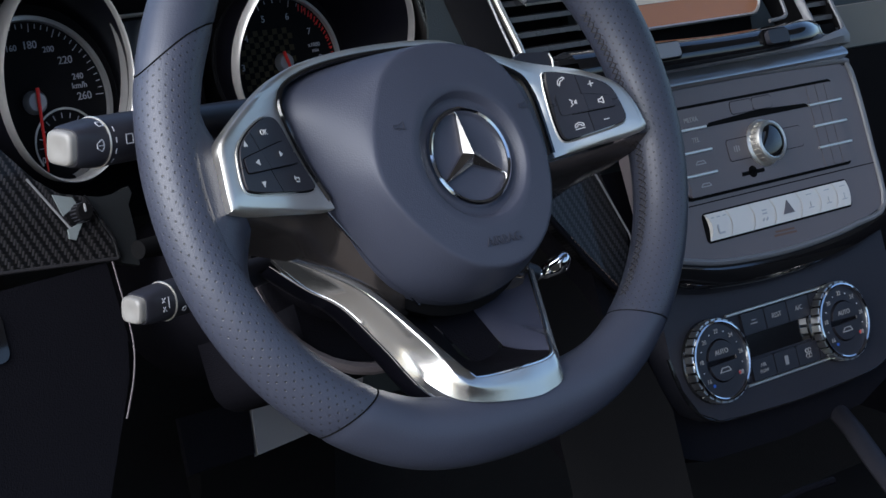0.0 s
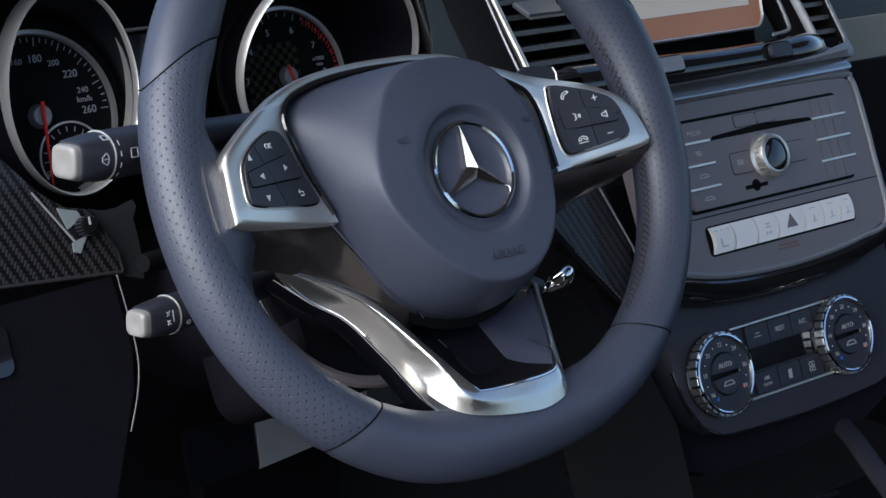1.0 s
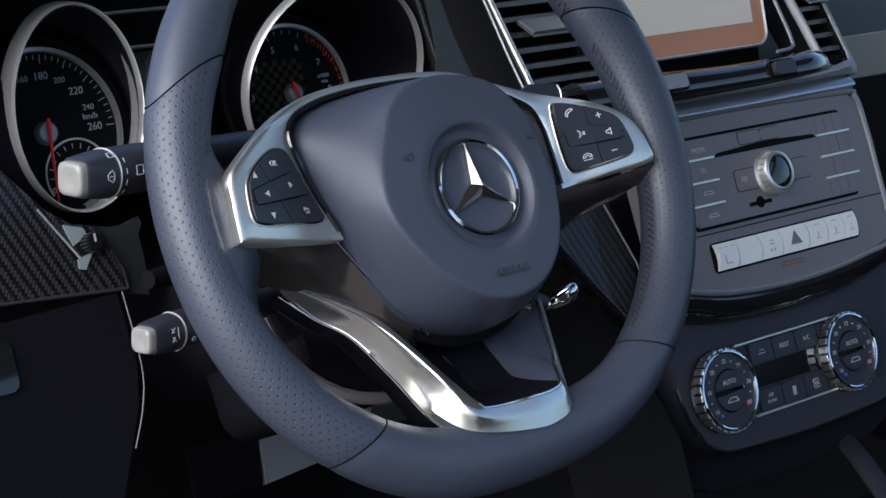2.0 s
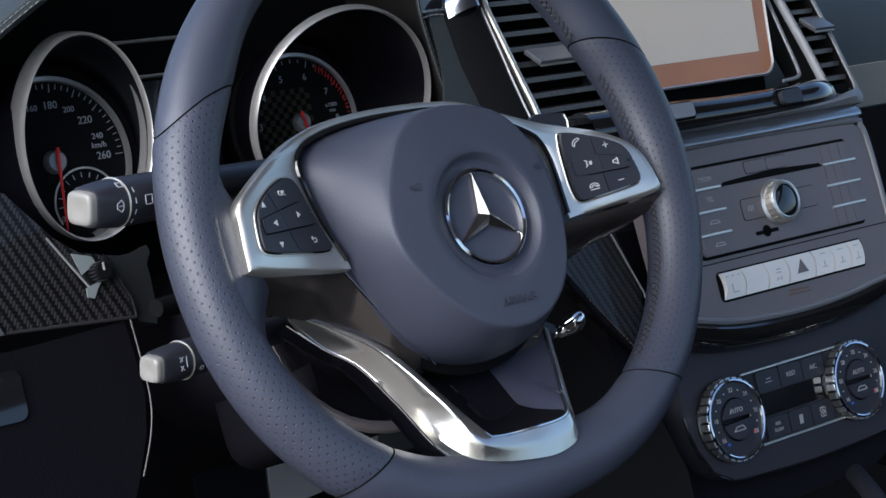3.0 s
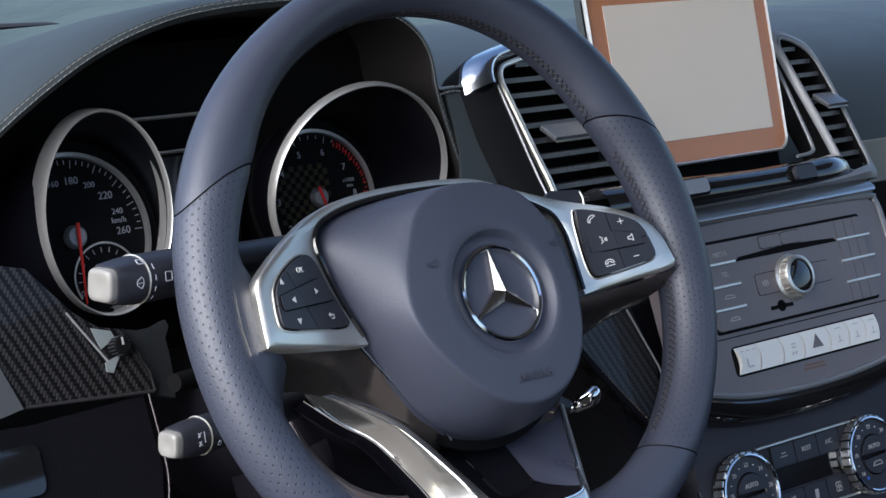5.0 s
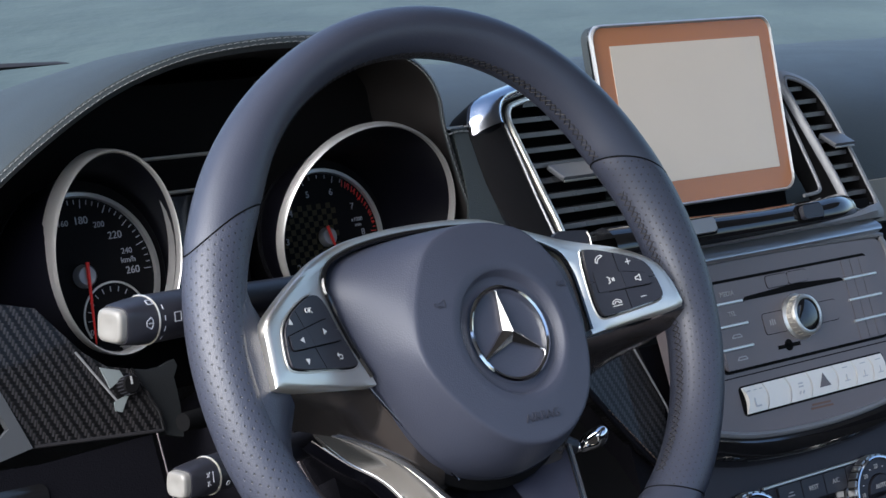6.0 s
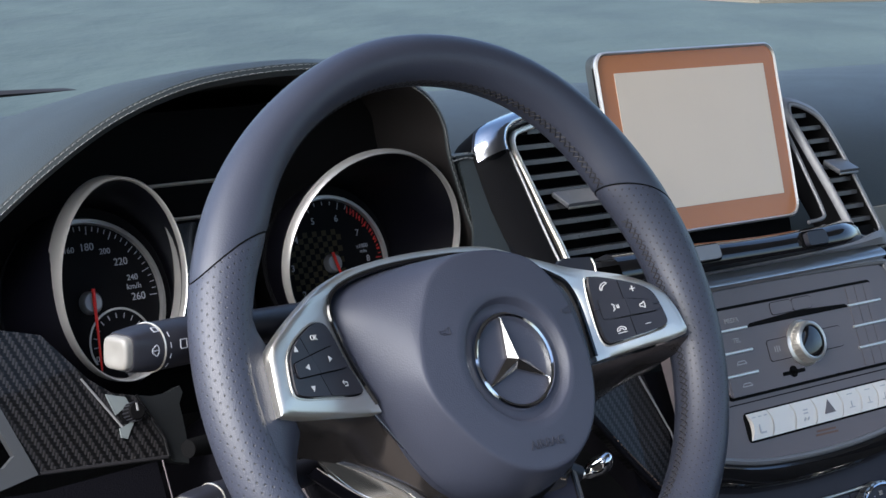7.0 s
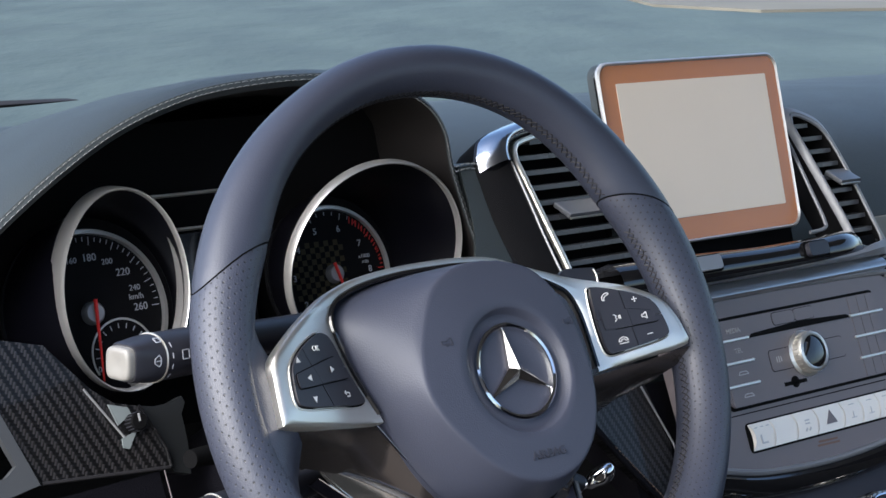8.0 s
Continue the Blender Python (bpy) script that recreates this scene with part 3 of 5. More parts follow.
def dial_details():
    sub = [((0.017 + 0.0155 * math.cos(radians(a)), -0.0265 + 0.0155 * math.sin(radians(a))), (0.017 + 0.0185 * math.cos(radians(a)), -0.0265 + 0.0185 * math.sin(radians(a)))) for a in range(20, 200, 18)]
    tagged(part("fuel_marks", moved(bars(sub, 0.0005, 0.0003, 0.0007), SPEED_FACE), DIAL_PRINT, SPEED, "white fuel gauge marks"), kind="stuff")
    ring = [(0.017 + 0.021 * math.cos(radians(a)), -0.0265 + 0.021 * math.sin(radians(a)), 0.001) for a in range(-30, 211, 8)]
    part("fuel_ring", moved(tube(ring, 0.0007, 6), SPEED_FACE), BRUSHED, SPEED, "thin silver fuel gauge ring")
    pieces = []
    for i in range(-10, 3):
        for j in range(-10, 6):
            x, y = i * 0.0042, j * 0.0042
            if (i + j) % 2 == 0 and math.hypot(x + 0.002, y + 0.002) < 0.036:
                pieces.append(slab([(x, y), (x + 0.0041, y), (x + 0.0041, y + 0.0041), (x, y + 0.0041)], 0.0001, 0.00025))
    tagged(part("check_pattern", moved(joined(*pieces), TACH_FACE), DIAL_CHECK, TACH, "faint bronze check pattern on the dial", smooth=False), kind="stuff")
    cl = thing("cluster_housing", pose(0, 0, HUB), "matt black instrument housing with two thin silver trim lines", "instrument housing")
    part("backplate", moved(slab([(-0.24, -0.10), (0.21, -0.10), (0.21, 0.03), (0.14, 0.118), (-0.06, 0.118), (-0.13, 0.095), (-0.24, 0.03)], -0.01, 0.0), pose(0, 0.335, 0, 90)), MATT, cl)
    for x0, x1, z in ((-0.075, 0.05, 0.0705), (-0.06, 0.04, 0.046)):
        part("trim_line", tube([(x0, 0.312, z), (x1, 0.312, z)], 0.0014, 6), SATIN, cl, "thin silver line")
    part("centre_display", moved(slab(rounded(-0.03, -0.06, 0.03, 0.04, 0.004), 0, 0.004, 0.001), pose(0, 0.322, 0, 78)), GLASS_DARK, cl, "dark display, switched off")


dial_details()


# ---- centre stack ----
SLAT = mat("slat_plastic", (0.058, 0.060, 0.068), 0.28, vary=0.08)
TAB_GREY = mat("tab_grey", (0.065, 0.068, 0.076), 0.35, vary=0.06)
CAP_CHROME = mat("cap_chrome", (0.58, 0.60, 0.64), 0.2, 1.0, vary=0.05)
XC = 0.4155


def centre_vent(name, outline, metal, label):
    vent = thing(name, panel_pose(0, 0.21, 0.03, 35), label, "air vent", "centre vents")
    n = len(outline)
    smooth = [tuple(p[:2]) for p in smooth_line([(x, y, 0) for x, y in outline + outline[:1]], 4)][:-1]
    part("backing", slab(smooth, -0.035, -0.033), MATT, vent)
    part("frame", tube([(x, y, 0.001) for x, y in smooth], 0.0023 if metal == SATIN else 0.0014, 8, closed=True), metal, vent, "satin frame")
    wall = grid([[(x, y, z) for x, y in smooth] for z in (0.0, -0.018, -0.034)], closed=True)
    part("duct", wall, MATT, vent)
    lo, hi = min(p[1] for p in smooth), max(p[1] for p in smooth)
    v = lo + 0.008
    while v < hi - 0.005:
        xs = []
        for p, q in zip(smooth, smooth[1:] + smooth[:1]):
            if (p[1] - v) * (q[1] - v) < 0:
                k = (v - p[1]) / (q[1] - p[1])
                xs.append(p[0] + k * (q[0] - p[0]))
        if len(xs) >= 2:
            a, b = min(xs), max(xs)
            part("slat", moved(slab([(a, -0.0018), (b, -0.0018), (b, 0.0018), (a, 0.0018)], -0.010, 0.0040, 0.0016, 3), pose(0, v, -0.007, 27)), SLAT, vent)
        v += 0.0128
    return vent


LEFT_VENT = [(0.2150, 0.061), (0.2185, 0.0715), (0.231, 0.0775), (0.285, 0.086), (0.30, 0.08), (0.305, 0.0), (0.305, -0.05), (0.285, -0.056), (0.226, -0.046), (0.2205, -0.02)]
RIGHT_VENT = [(0.5317, 0.0679), (0.5375, 0.0768), (0.5553, 0.0705), (0.5685, 0.055), (0.5735, 0.0154), (0.5745, -0.0259), (0.5745, -0.0456), (0.5675, -0.0527), (0.550, -0.0525), (0.543, -0.0443), (0.5405, -0.0089), (0.5360, 0.0298)]
VENT_L = centre_vent("centre_vent", LEFT_VENT, SATIN, "centre air vent with black slats and satin silver frame")
VENT_R = centre_vent("centre_vent", RIGHT_VENT, GREY_TRIM, "narrow centre air vent beside the screen with satin grey frame")


def shifted(points, dx0, dx1, dy0, dy1):
    cx, cy = sum(p[0] for p in points) / len(points), sum(p[1] for p in points) / len(points)
    return [(x + (dx1 if x > cx else -dx0) * min(1, abs(x - cx) / 0.03), y + (dy1 if y > cy else -dy0) * min(1, abs(y - cy) / 0.04)) for x, y in points]


def tab_on(vent, x0, x1, v):
    tilt = pose(0, v + 0.004, 0.0, 56)
    tab = part("slider", moved(slab(rounded(x0, -0.0021, x1, 0.0021, 0.0012), -0.004, 0.0150, 0.0012), tilt), TAB_GREY, vent, "dark slider tab with a bright lip")
    part("lip", moved(tube([(x0 + 0.001, -0.0014, 0.0152), (x1 - 0.001, -0.0014, 0.0152)], 0.0010, 6), tilt), SATIN, tab, "bright lip")


def surround(vent, outline, outer, cap, material):
    inner = [tuple(p[:2]) for p in smooth_line([(x, y, 0) for x, y in outline + outline[:1]], 4)][:-1]
    out = [tuple(p[:2]) for p in smooth_line([(x, y, 0) for x, y in outer + outer[:1]], 4)][:-1]
    rows = []
    for f, z in ((0.0, 0.0), (0.3, 0.002), (0.85, 0.0), (1.0, -0.004)):
        rows.append([(x * (1 - f) + a * f, y * (1 - f) + b * f, z) for (x, y), (a, b) in zip(inner, out)])
    part("surround", grid(rows, closed=True), material, vent, "glossy surround")
    part("surround_side", grid([[(x, y, z) for x, y in out] for z in (-0.0042, -0.03)], closed=True), MATT, vent)
    if cap:
        inside = [y > cap[1] and x < cap[0] for x, y in out]
        start = next(i for i in range(len(out)) if inside[i] and not inside[i - 1])
        top = []
        while inside[start % len(out)]:
            top.append(start % len(out))
            start += 1
        lifted = [[Vector((inner[i][0] * (1 - f) + out[i][0] * f, inner[i][1] * (1 - f) + out[i][1] * f, z)) for i in top] for f, z in ((0.22, 0.0028), (0.26, 0.0062), (0.34, 0.0085), (0.45, 0.0092), (0.58, 0.0082), (0.70, 0.0060), (0.82, 0.0028), (0.92, -0.0010), (1.0, -0.0055))]
        part("cap", grid(lifted), CAP_CHROME, vent, "bright chrome cap")


surround(VENT_L, LEFT_VENT, [(0.178, 0.056), (0.182, 0.071), (0.202, 0.088), (0.285, 0.104), (0.312, 0.09), (0.314, 0.0), (0.314, -0.058), (0.285, -0.066), (0.192, -0.052), (0.176, 0.004)], (0.30, 0.052), PIANO)
surround(VENT_R, RIGHT_VENT, shifted(RIGHT_VENT, 0.007, 0.009, 0.008, 0.010), None, GREY_TRIM)
part("inner_line", tube(smooth_line([(0.5225, 0.075, -0.004), (0.5232, 0.0414, -0.004), (0.5225, 0.0092, -0.004), (0.5215, -0.020, -0.004), (0.517, -0.028, -0.004), (0.500, -0.029, -0.006)], 5), 0.0016, 8), GREY_TRIM, VENT_R, "thin grey line beside the screen")
part("outer_line", tube(smooth_line([(0.2095, 0.060, 0.002), (0.2100, 0.030, 0.002), (0.2105, -0.01, 0.002), (0.213, -0.05, 0.002)], 4), 0.0009, 6), GREY_METAL, VENT_L, "thin bright line")
tab_on(VENT_L, 0.236, 0.282, 0.016)
tab_on(VENT_R, 0.548, 0.574, 0.014)


def screen():
    s = thing("infotainment_screen", panel_pose(0, 0.222, 0.02, 14.5), "free-standing screen, pale display in a copper-brown bezel, silver frame", "screen")
    part("housing", slab(rounded(0.3045, -0.0155, 0.514, 0.1325, 0.012, 6), -0.011, -0.002, 0.003, 3), DASH_LEATHER, s, "grey rear housing")
    out, inn = rounded(0.3045, -0.0155, 0.514, 0.1325, 0.012, 6), rounded(0.3072, -0.0130, 0.5115, 0.1298, 0.0105, 6)
    rows = [[(x, y, -0.004) for x, y in out], [(x, y, 0.0) for x, y in out], [((x + a) / 2, (y + b) / 2, 0.0012) for (x, y), (a, b) in zip(out, inn)], [(x, y, 0.0) for x, y in inn], [(x, y, -0.003) for x, y in inn]]
    part("frame", grid(rows, closed=True), RING, s, "slim satin silver frame")
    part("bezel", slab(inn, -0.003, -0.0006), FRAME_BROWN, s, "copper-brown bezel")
    part("display", slab(rounded(0.3238, 0.0050, 0.4980, 0.1152, 0.0005, 1), -0.002, -0.0002), DISPLAY, s, "blank display with the sky's pale reflection in its colour")
    part("foot", moved(slab([(0.25, -0.04), (0.52, -0.04), (0.52, 0.02), (0.25, 0.02)], -0.03, -0.018, 0.004), Matrix.Identity(4)), MATT, s)


screen()


def switch_strip():
    st = thing("switch_strip", panel_pose(0, 0.152, -0.01, 25), "gloss black strip with two latches above a bright chrome rail", "trim strip")
    top = smooth_line([(0.24, 0.026, 0), (0.316, 0.024, 0), (0.40, 0.021, 0), (0.47, 0.0215, 0), (0.500, 0.0232, -0.001), (0.524, 0.0245, -0.010)], 5)
    rows = []
    for f, z in ((1.0, -0.03), (1.0, -0.009), (0.85, -0.0025), (0.65, 0.001), (0.45, 0.002), (0.2, 0.001), (0.0, -0.004)):
        rows.append([(p.x, -0.002 + (p.y + 0.002) * f, z + p.z) for p in top])
    part("strip", grid(rows), PIANO, st, "gloss black strip")
    rail = smooth_line([(0.24, -0.004, 0), (0.40, -0.004, 0), (0.535, -0.003, 0)], 6)
    rows = [[(p.x, p.y + o, z) for p in rail] for o, z in ((0.006, -0.014), (0.003, -0.008), (-0.002, -0.002), (-0.0068, 0.002), (-0.0098, 0.002), (-0.0115, -0.003))]
    part("rail", grid(rows), RAIL_METAL, st, "polished rail")
    band = smooth_line([(0.25, -0.0018, 0.0012), (0.40, -0.0012, 0.0016), (0.47, 0.0005, 0.002), (0.508, 0.003, 0.002), (0.530, 0.007, 0.0), (0.549, 0.010, -0.004)], 6)
    low = smooth_line([(0.25, -0.0022, 0.0), (0.40, -0.0024, 0.0), (0.47, -0.0024, 0.0), (0.508, -0.0026, 0.0), (0.530, -0.0028, -0.001), (0.5495, -0.003, -0.004)], 6)
    rows = [[(p.x, p.y, p.z - 0.012) for p in band], [(p.x, p.y, p.z) for p in band], [((p.x + q.x) / 2, (p.y + q.y) / 2, (p.z + q.z) / 2 + 0.0022) for p, q in zip(band, low)], [(p.x, p.y, p.z) for p in low], [(p.x, p.y, p.z - 0.012) for p in low]]
    part("lower_band", grid(rows), GREY_TRIM, st, "satin grey band under the strip")
    for x0, x1, drop in ((0.312, 0.340, 0.0), (0.4405, 0.464, 0.0025)):
        part("latch_well", slab(rounded(x0 - 0.0015, 0.0055 - drop, x1 + 0.0045, 0.0195 - drop, 0.003), 0.0, 0.0028, 0.0008), MATT, st)
        part("latch", slab(rounded(x0, 0.0068 - drop, x1, 0.0178 - drop, 0.003), 0.0, 0.0075, 0.0024, 3), BUTTON if x0 > 0.4 else GREY_METAL, st, "small latch")
    part("backing", slab([(0.22, -0.02), (0.57, -0.02), (0.57, 0.02), (0.22, 0.02)], -0.05, -0.03), MATT, st)


switch_strip()


def radio():
    r = thing("radio_unit", panel_pose(0, 0.13, -0.075, 22), "dark grey radio unit with rotary knob and silver button row", "radio")
    low = [(0.291, -0.070), (0.33, -0.0785), (0.37, -0.0825), (XC, -0.084), (0.46, -0.0825), (0.50, -0.0785), (0.539, -0.070)]
    outline = low + [(0.541, -0.02), (0.540, 0.030), (0.536, 0.046), (0.526, 0.0505), (0.41, 0.053), (0.30, 0.0525), (0.289, 0.045)]
    part("face", slab(outline, -0.03, 0.0, 0.0015), PANEL, r)
    frame = [(x, y, 0.0) for x, y in low] + [(0.5425, -0.02, 0), (0.5415, 0.030, 0), (0.5375, 0.0475, 0), (0.526, 0.052, 0), (0.41, 0.0545, 0), (0.29, 0.054, 0)]
    part("frame", tube(smooth_line(frame, 4), 0.0026, 8), GREY_TRIM, r, "satin silver frame line")
    lip = smooth_line([(x, y - 0.006, 0) for x, y in low], 4)
    rows = [[(p.x, p.y + o, z) for p in lip] for o, z in ((0.004, 0.0), (0.0, 0.003), (-0.008, -0.001), (-0.014, -0.012), (-0.016, -0.03))]
    part("lower_lip", grid(rows), PIANO, r, "gloss black lower lip")
    # shadow gap round the inner plate and the plate itself
    part("gap", slab(rounded(0.3178, -0.0312, 0.5132, 0.0392, 0.005), 0.0, 0.0006), MATT, r)
    plate = rounded(0.3195, -0.0288, 0.5115, 0.0368, 0.0045)
    part("plate", slab(plate, 0.0, 0.0022, 0.0006), PANEL, r)
    part("seam", slab([(0.292, -0.0348), (0.54, -0.0348), (0.54, -0.0340), (0.292, -0.0340)], 0.0, 0.0004), MATT, r)
    part("slot", slab([(0.355, 0.0205), (0.476, 0.0205), (0.472, 0.0235), (XC, 0.026), (0.359, 0.0235)], 0.002, 0.0026), MATT, r, "disc slot")
    part("card_slot", slab([(0.381, -0.0215), (0.4065, -0.0215), (0.4065, -0.0185), (0.381, -0.0185)], 0.002, 0.0027), MATT, r, "card slot")
    part("card_notch", moved(lathe([(0.0, 0.0007), (0.0045, 0.0007), (0.0045, 0)], 20), pose(0.3935, -0.0195, 0.002)), MATT, r)
    for x0, x1 in ((0.3215, 0.3545), (0.4775, 0.5165)):
        for k in range(3):
            v = 0.0212 - 0.0172 * k
            part("key_line", moved(tube([(x0 - 0.002, 0, 0), (x1, 0, 0)], 0.0011, 6), pose(0, v, 0.0028)), SATIN, r, "silver key divider")
        for k in range(4):
            hi = 0.0365 if k == 0 else 0.0205 - 0.0172 * (k - 1)
            lo = 0.0222 - 0.0172 * k if k < 3 else -0.0285
            cols = [(x0, x1)] if x0 < 0.4 else [(x0 + 0.0112 * c, x0 + 0.0112 * (c + 1)) for c in range(3)]
            for a, b in cols:
                part("key", slab(rounded(a + 0.0004, lo, b - 0.0004, hi, 0.0008, 2), 0.002, 0.0027, 0.0003, 1), PANEL, r)
    for word, v in (("MEDIA", 0.028), ("TEL", 0.0125)):
        text("key_print", word, 0.0052, pose(0.340, v, 0.0029), r, GREY_PRINT)
    for v in (-0.0045, -0.0215):
        part("key_print", bars([((0.334, v - 0.001), (0.345, v - 0.001)), ((0.336, v + 0.0012), (0.343, v + 0.0012)), ((0.334, v - 0.001), (0.336, v + 0.0012)), ((0.345, v - 0.001), (0.343, v + 0.0012))], 0.0008, 0.0027, 0.0029), GREY_PRINT, r)
    for x0, x1, v0, v1 in ((0.386, 0.411, 0.0262, 0.0355), (0.4115, 0.434, 0.0262, 0.0355), (0.372, 0.40, -0.0085, 0.0075), (0.431, 0.459, -0.0085, 0.0075)):
        part("outline_gap", slab(rounded(x0 - 0.0005, v0 - 0.0005, x1 + 0.0005, v1 + 0.0005, 0.003), 0.002, 0.00235), MATT, r)
        part("key", slab(rounded(x0, v0, x1, v1, 0.0028), 0.002, 0.0028, 0.0004, 1), PANEL, r)
    part("key_print", bars([((0.379, -0.002), (0.379, 0.002)), ((0.3815, -0.0025), (0.3815, 0.0025)), ((0.384, -0.002), (0.384, 0.002))], 0.001, 0.0028, 0.003), GREY_PRINT, r)
    # Glowing indicator text, painted as dim amber bars that emit nothing.
    part("indicator_glow", bars([((0.402, -0.0712), (0.428, -0.0718)), ((0.404, -0.0684), (0.426, -0.0690))], 0.0016, 0.0, 0.0003), AMBER_GLOW, r, "faint amber indicator text, its glow painted on")
    # rotary knob
    KX = 0.4125
    knob = part("knob", moved(lathe([(0.0182, 0.002), (0.0182, 0.0032), (0.0160, 0.0045), (0.0160, 0.0105), (0.0154, 0.0125), (0.0138, 0.0133), (0.0126, 0.0128)], 48), pose(KX, 0.0, 0)), SATIN, r, "satin silver rotary knob")
    part("knob_cap", moved(lathe([(0.0, 0.0130), (0.008, 0.0128), (0.0126, 0.0116)], 40), pose(KX, 0.0, 0)), PIANO, knob, "gloss black knob cap")
    for i in range(24):
        a = 2 * math.pi * i / 24
        part("grip", tube([(KX + 0.0160 * math.cos(a), 0.0160 * math.sin(a), 0.0050), (KX + 0.0160 * math.cos(a), 0.0160 * math.sin(a), 0.0102)], 0.0006, 5), SATIN, knob)
    # button row
    edges = (0.3305, 0.354, 0.380, 0.4045, 0.436, 0.459, 0.480, 0.4985)
    part("row_gap", slab(rounded(0.3285, -0.0645, 0.5005, -0.0415, 0.004), 0.0, 0.0006), MATT, r)
    for i in range(7):
        a, b = edges[i] + 0.0006, edges[i + 1] - 0.0006
        pts = [(a + 0.0022 * math.sin(k * math.pi / 6) * (0.4 if i else 1), -0.0428 - 0.02 * k / 6) for k in range(7)] + [(b + 0.0022 * math.sin(k * math.pi / 6) * (0.4 if i < 6 else -0.6), -0.0428 - 0.02 * k / 6) for k in range(6, -1, -1)]
        btn = part("silver_button", slab(pts, 0.0, 0.0042, 0.0011, 2, lambda x, y: -0.0030 * ((y + 0.0528) / 0.01) ** 2), KEY_SILVER, r, "silver push button")
        m = (a + b) / 2
        if i == 3:
            part("triangle", slab([(m - 0.0065, -0.057), (m + 0.0065, -0.057), (m, -0.0465)], 0.0039, 0.0044), PANEL, btn, "hazard triangle")
        elif i == 0:
            part("seat_mark", bars([((m - 0.003, -0.0585), (m + 0.003, -0.0585)), ((m - 0.003, -0.0585), (m - 0.003, -0.052))], 0.0014, 0.0038, 0.0043), BUTTON_PRINT, btn)
            part("lamp_marks", bars([((m - 0.008, -0.0462), (m - 0.005, -0.0462)), ((m - 0.0015, -0.0462), (m + 0.0015, -0.0462)), ((m + 0.005, -0.0462), (m + 0.008, -0.0462))], 0.0008, 0.0035, 0.0042), BUTTON_PRINT, btn)
        elif i == 2:
            part("mark", bars([((m - 0.002, -0.05), (m + 0.003, -0.05)), ((m - 0.002, -0.0525), (m + 0.003, -0.0525)), ((m - 0.003, -0.058), (m - 0.001, -0.056)), ((m + 0.001, -0.058), (m + 0.003, -0.056))], 0.0012, 0.0038, 0.0043), BUTTON_PRINT, btn)
        elif i > 3:
            part("mark", bars([((m - 0.003, -0.0465), (m + 0.003, -0.0465)), ((m - 0.003, -0.057), (m + 0.003, -0.057)), ((m, -0.057), (m, -0.052))], 0.0008, 0.0036, 0.0042), BUTTON_PRINT, btn)


radio()


def climate():
    c = thing("climate_panel", panel_pose(0, 0.112, -0.18, 20), "black climate control panel with two ringed knobs and a dark display", "climate control")
    outline = [(0.285, 0.05), (0.285, -0.035), (0.291, -0.060), (0.303, -0.080), (0.322, -0.090), (0.35, -0.0925), (XC, -0.095), (0.49, -0.0935), (0.52, -0.090), (0.54, -0.080), (0.553, -0.06), (0.556, -0.035), (0.556, 0.05)]
    part("face", slab(outline, -0.03, 0.0, 0.004, 3), CLIMATE_BLACK, c)
    part("face_edge", tube(smooth_line([(x, y, -0.002) for x, y in outline[1:-1]], 4), 0.0016, 8), PIANO, c)
    for v in (-0.0165, -0.0722):
        part("silver_line", tube([(0.35 if v > -0.05 else 0.358, v, 0.0018), (0.478, v, 0.0018)], 0.0012, 6), SATIN, c, "thin silver line")
    part("lcd", slab(rounded(0.368, -0.0525, 0.468, -0.0355, 0.001, 1), 0.0, 0.0012), GLASS_DARK, c, "dark climate display")
    for i in range(4):
        a, b = 0.3655 + 0.0268 * i, 0.3655 + 0.0268 * (i + 1) - 0.0012
        up = part("push_button", slab(rounded(a, -0.0345, b, -0.0185, 0.001, 1), 0.0, 0.0028, 0.0006, 1), BUTTON, c)
        lo = part("push_button", slab(rounded(a, -0.0705, b, -0.0545, 0.001, 1), 0.0, 0.0028, 0.0006, 1), BUTTON, c)
        m = (a + b) / 2
        if i in (1, 2):
            text("print", ("", "REST", "A/C")[i], 0.0052, pose(m, -0.0265, 0.0029), up, GREY_PRINT)
        else:
            part("print", bars([((m - 0.004, -0.0275), (m + 0.004, -0.0275)), ((m - 0.002, -0.025), (m + 0.003, -0.025))], 0.0008, 0.0027, 0.0030), GREY_PRINT, up)
        if i == 0:
            text("print", "AIR", 0.0042, pose(m, -0.060, 0.0029), lo, GREY_PRINT)
            text("print", "FLOW", 0.0036, pose(m, -0.0648, 0.0029), lo, GREY_PRINT)
        elif i == 1:
            part("print", slab([(m - 0.002, -0.066), (m + 0.002, -0.066), (m + 0.0025, -0.059), (m - 0.0015, -0.059)], 0.0027, 0.003), GREY_PRINT, lo)
        elif i == 2:
            for dx in (-0.0016, 0.0016):
                for dy in (-0.002, 0.002):
                    part("print", moved(tube([(0.0017 * math.cos(k), 0.0017 * math.sin(k), 0) for k in np.linspace(0, 5.8, 12)], 0.00035, 4), pose(m + dx, -0.0625 + dy, 0.0029)), GREY_PRINT, lo)
        else:
            part("print", bars([((m - 0.003, -0.059), (m - 0.001, -0.064)), ((m - 0.001, -0.064), (m + 0.003, -0.066)), ((m + 0.001, -0.059), (m + 0.003, -0.062))], 0.0009, 0.0027, 0.003), GREY_PRINT, lo)
    for x in (0.3265, 0.4725):
        k = part("knob", moved(lathe([(0.0318, 0.0), (0.0318, 0.002), (0.0306, 0.003), (0.0304, 0.0105), (0.0296, 0.0118)], 60), pose(x, -0.046, 0)), PIANO, c, "black rotary knob with chrome grips")
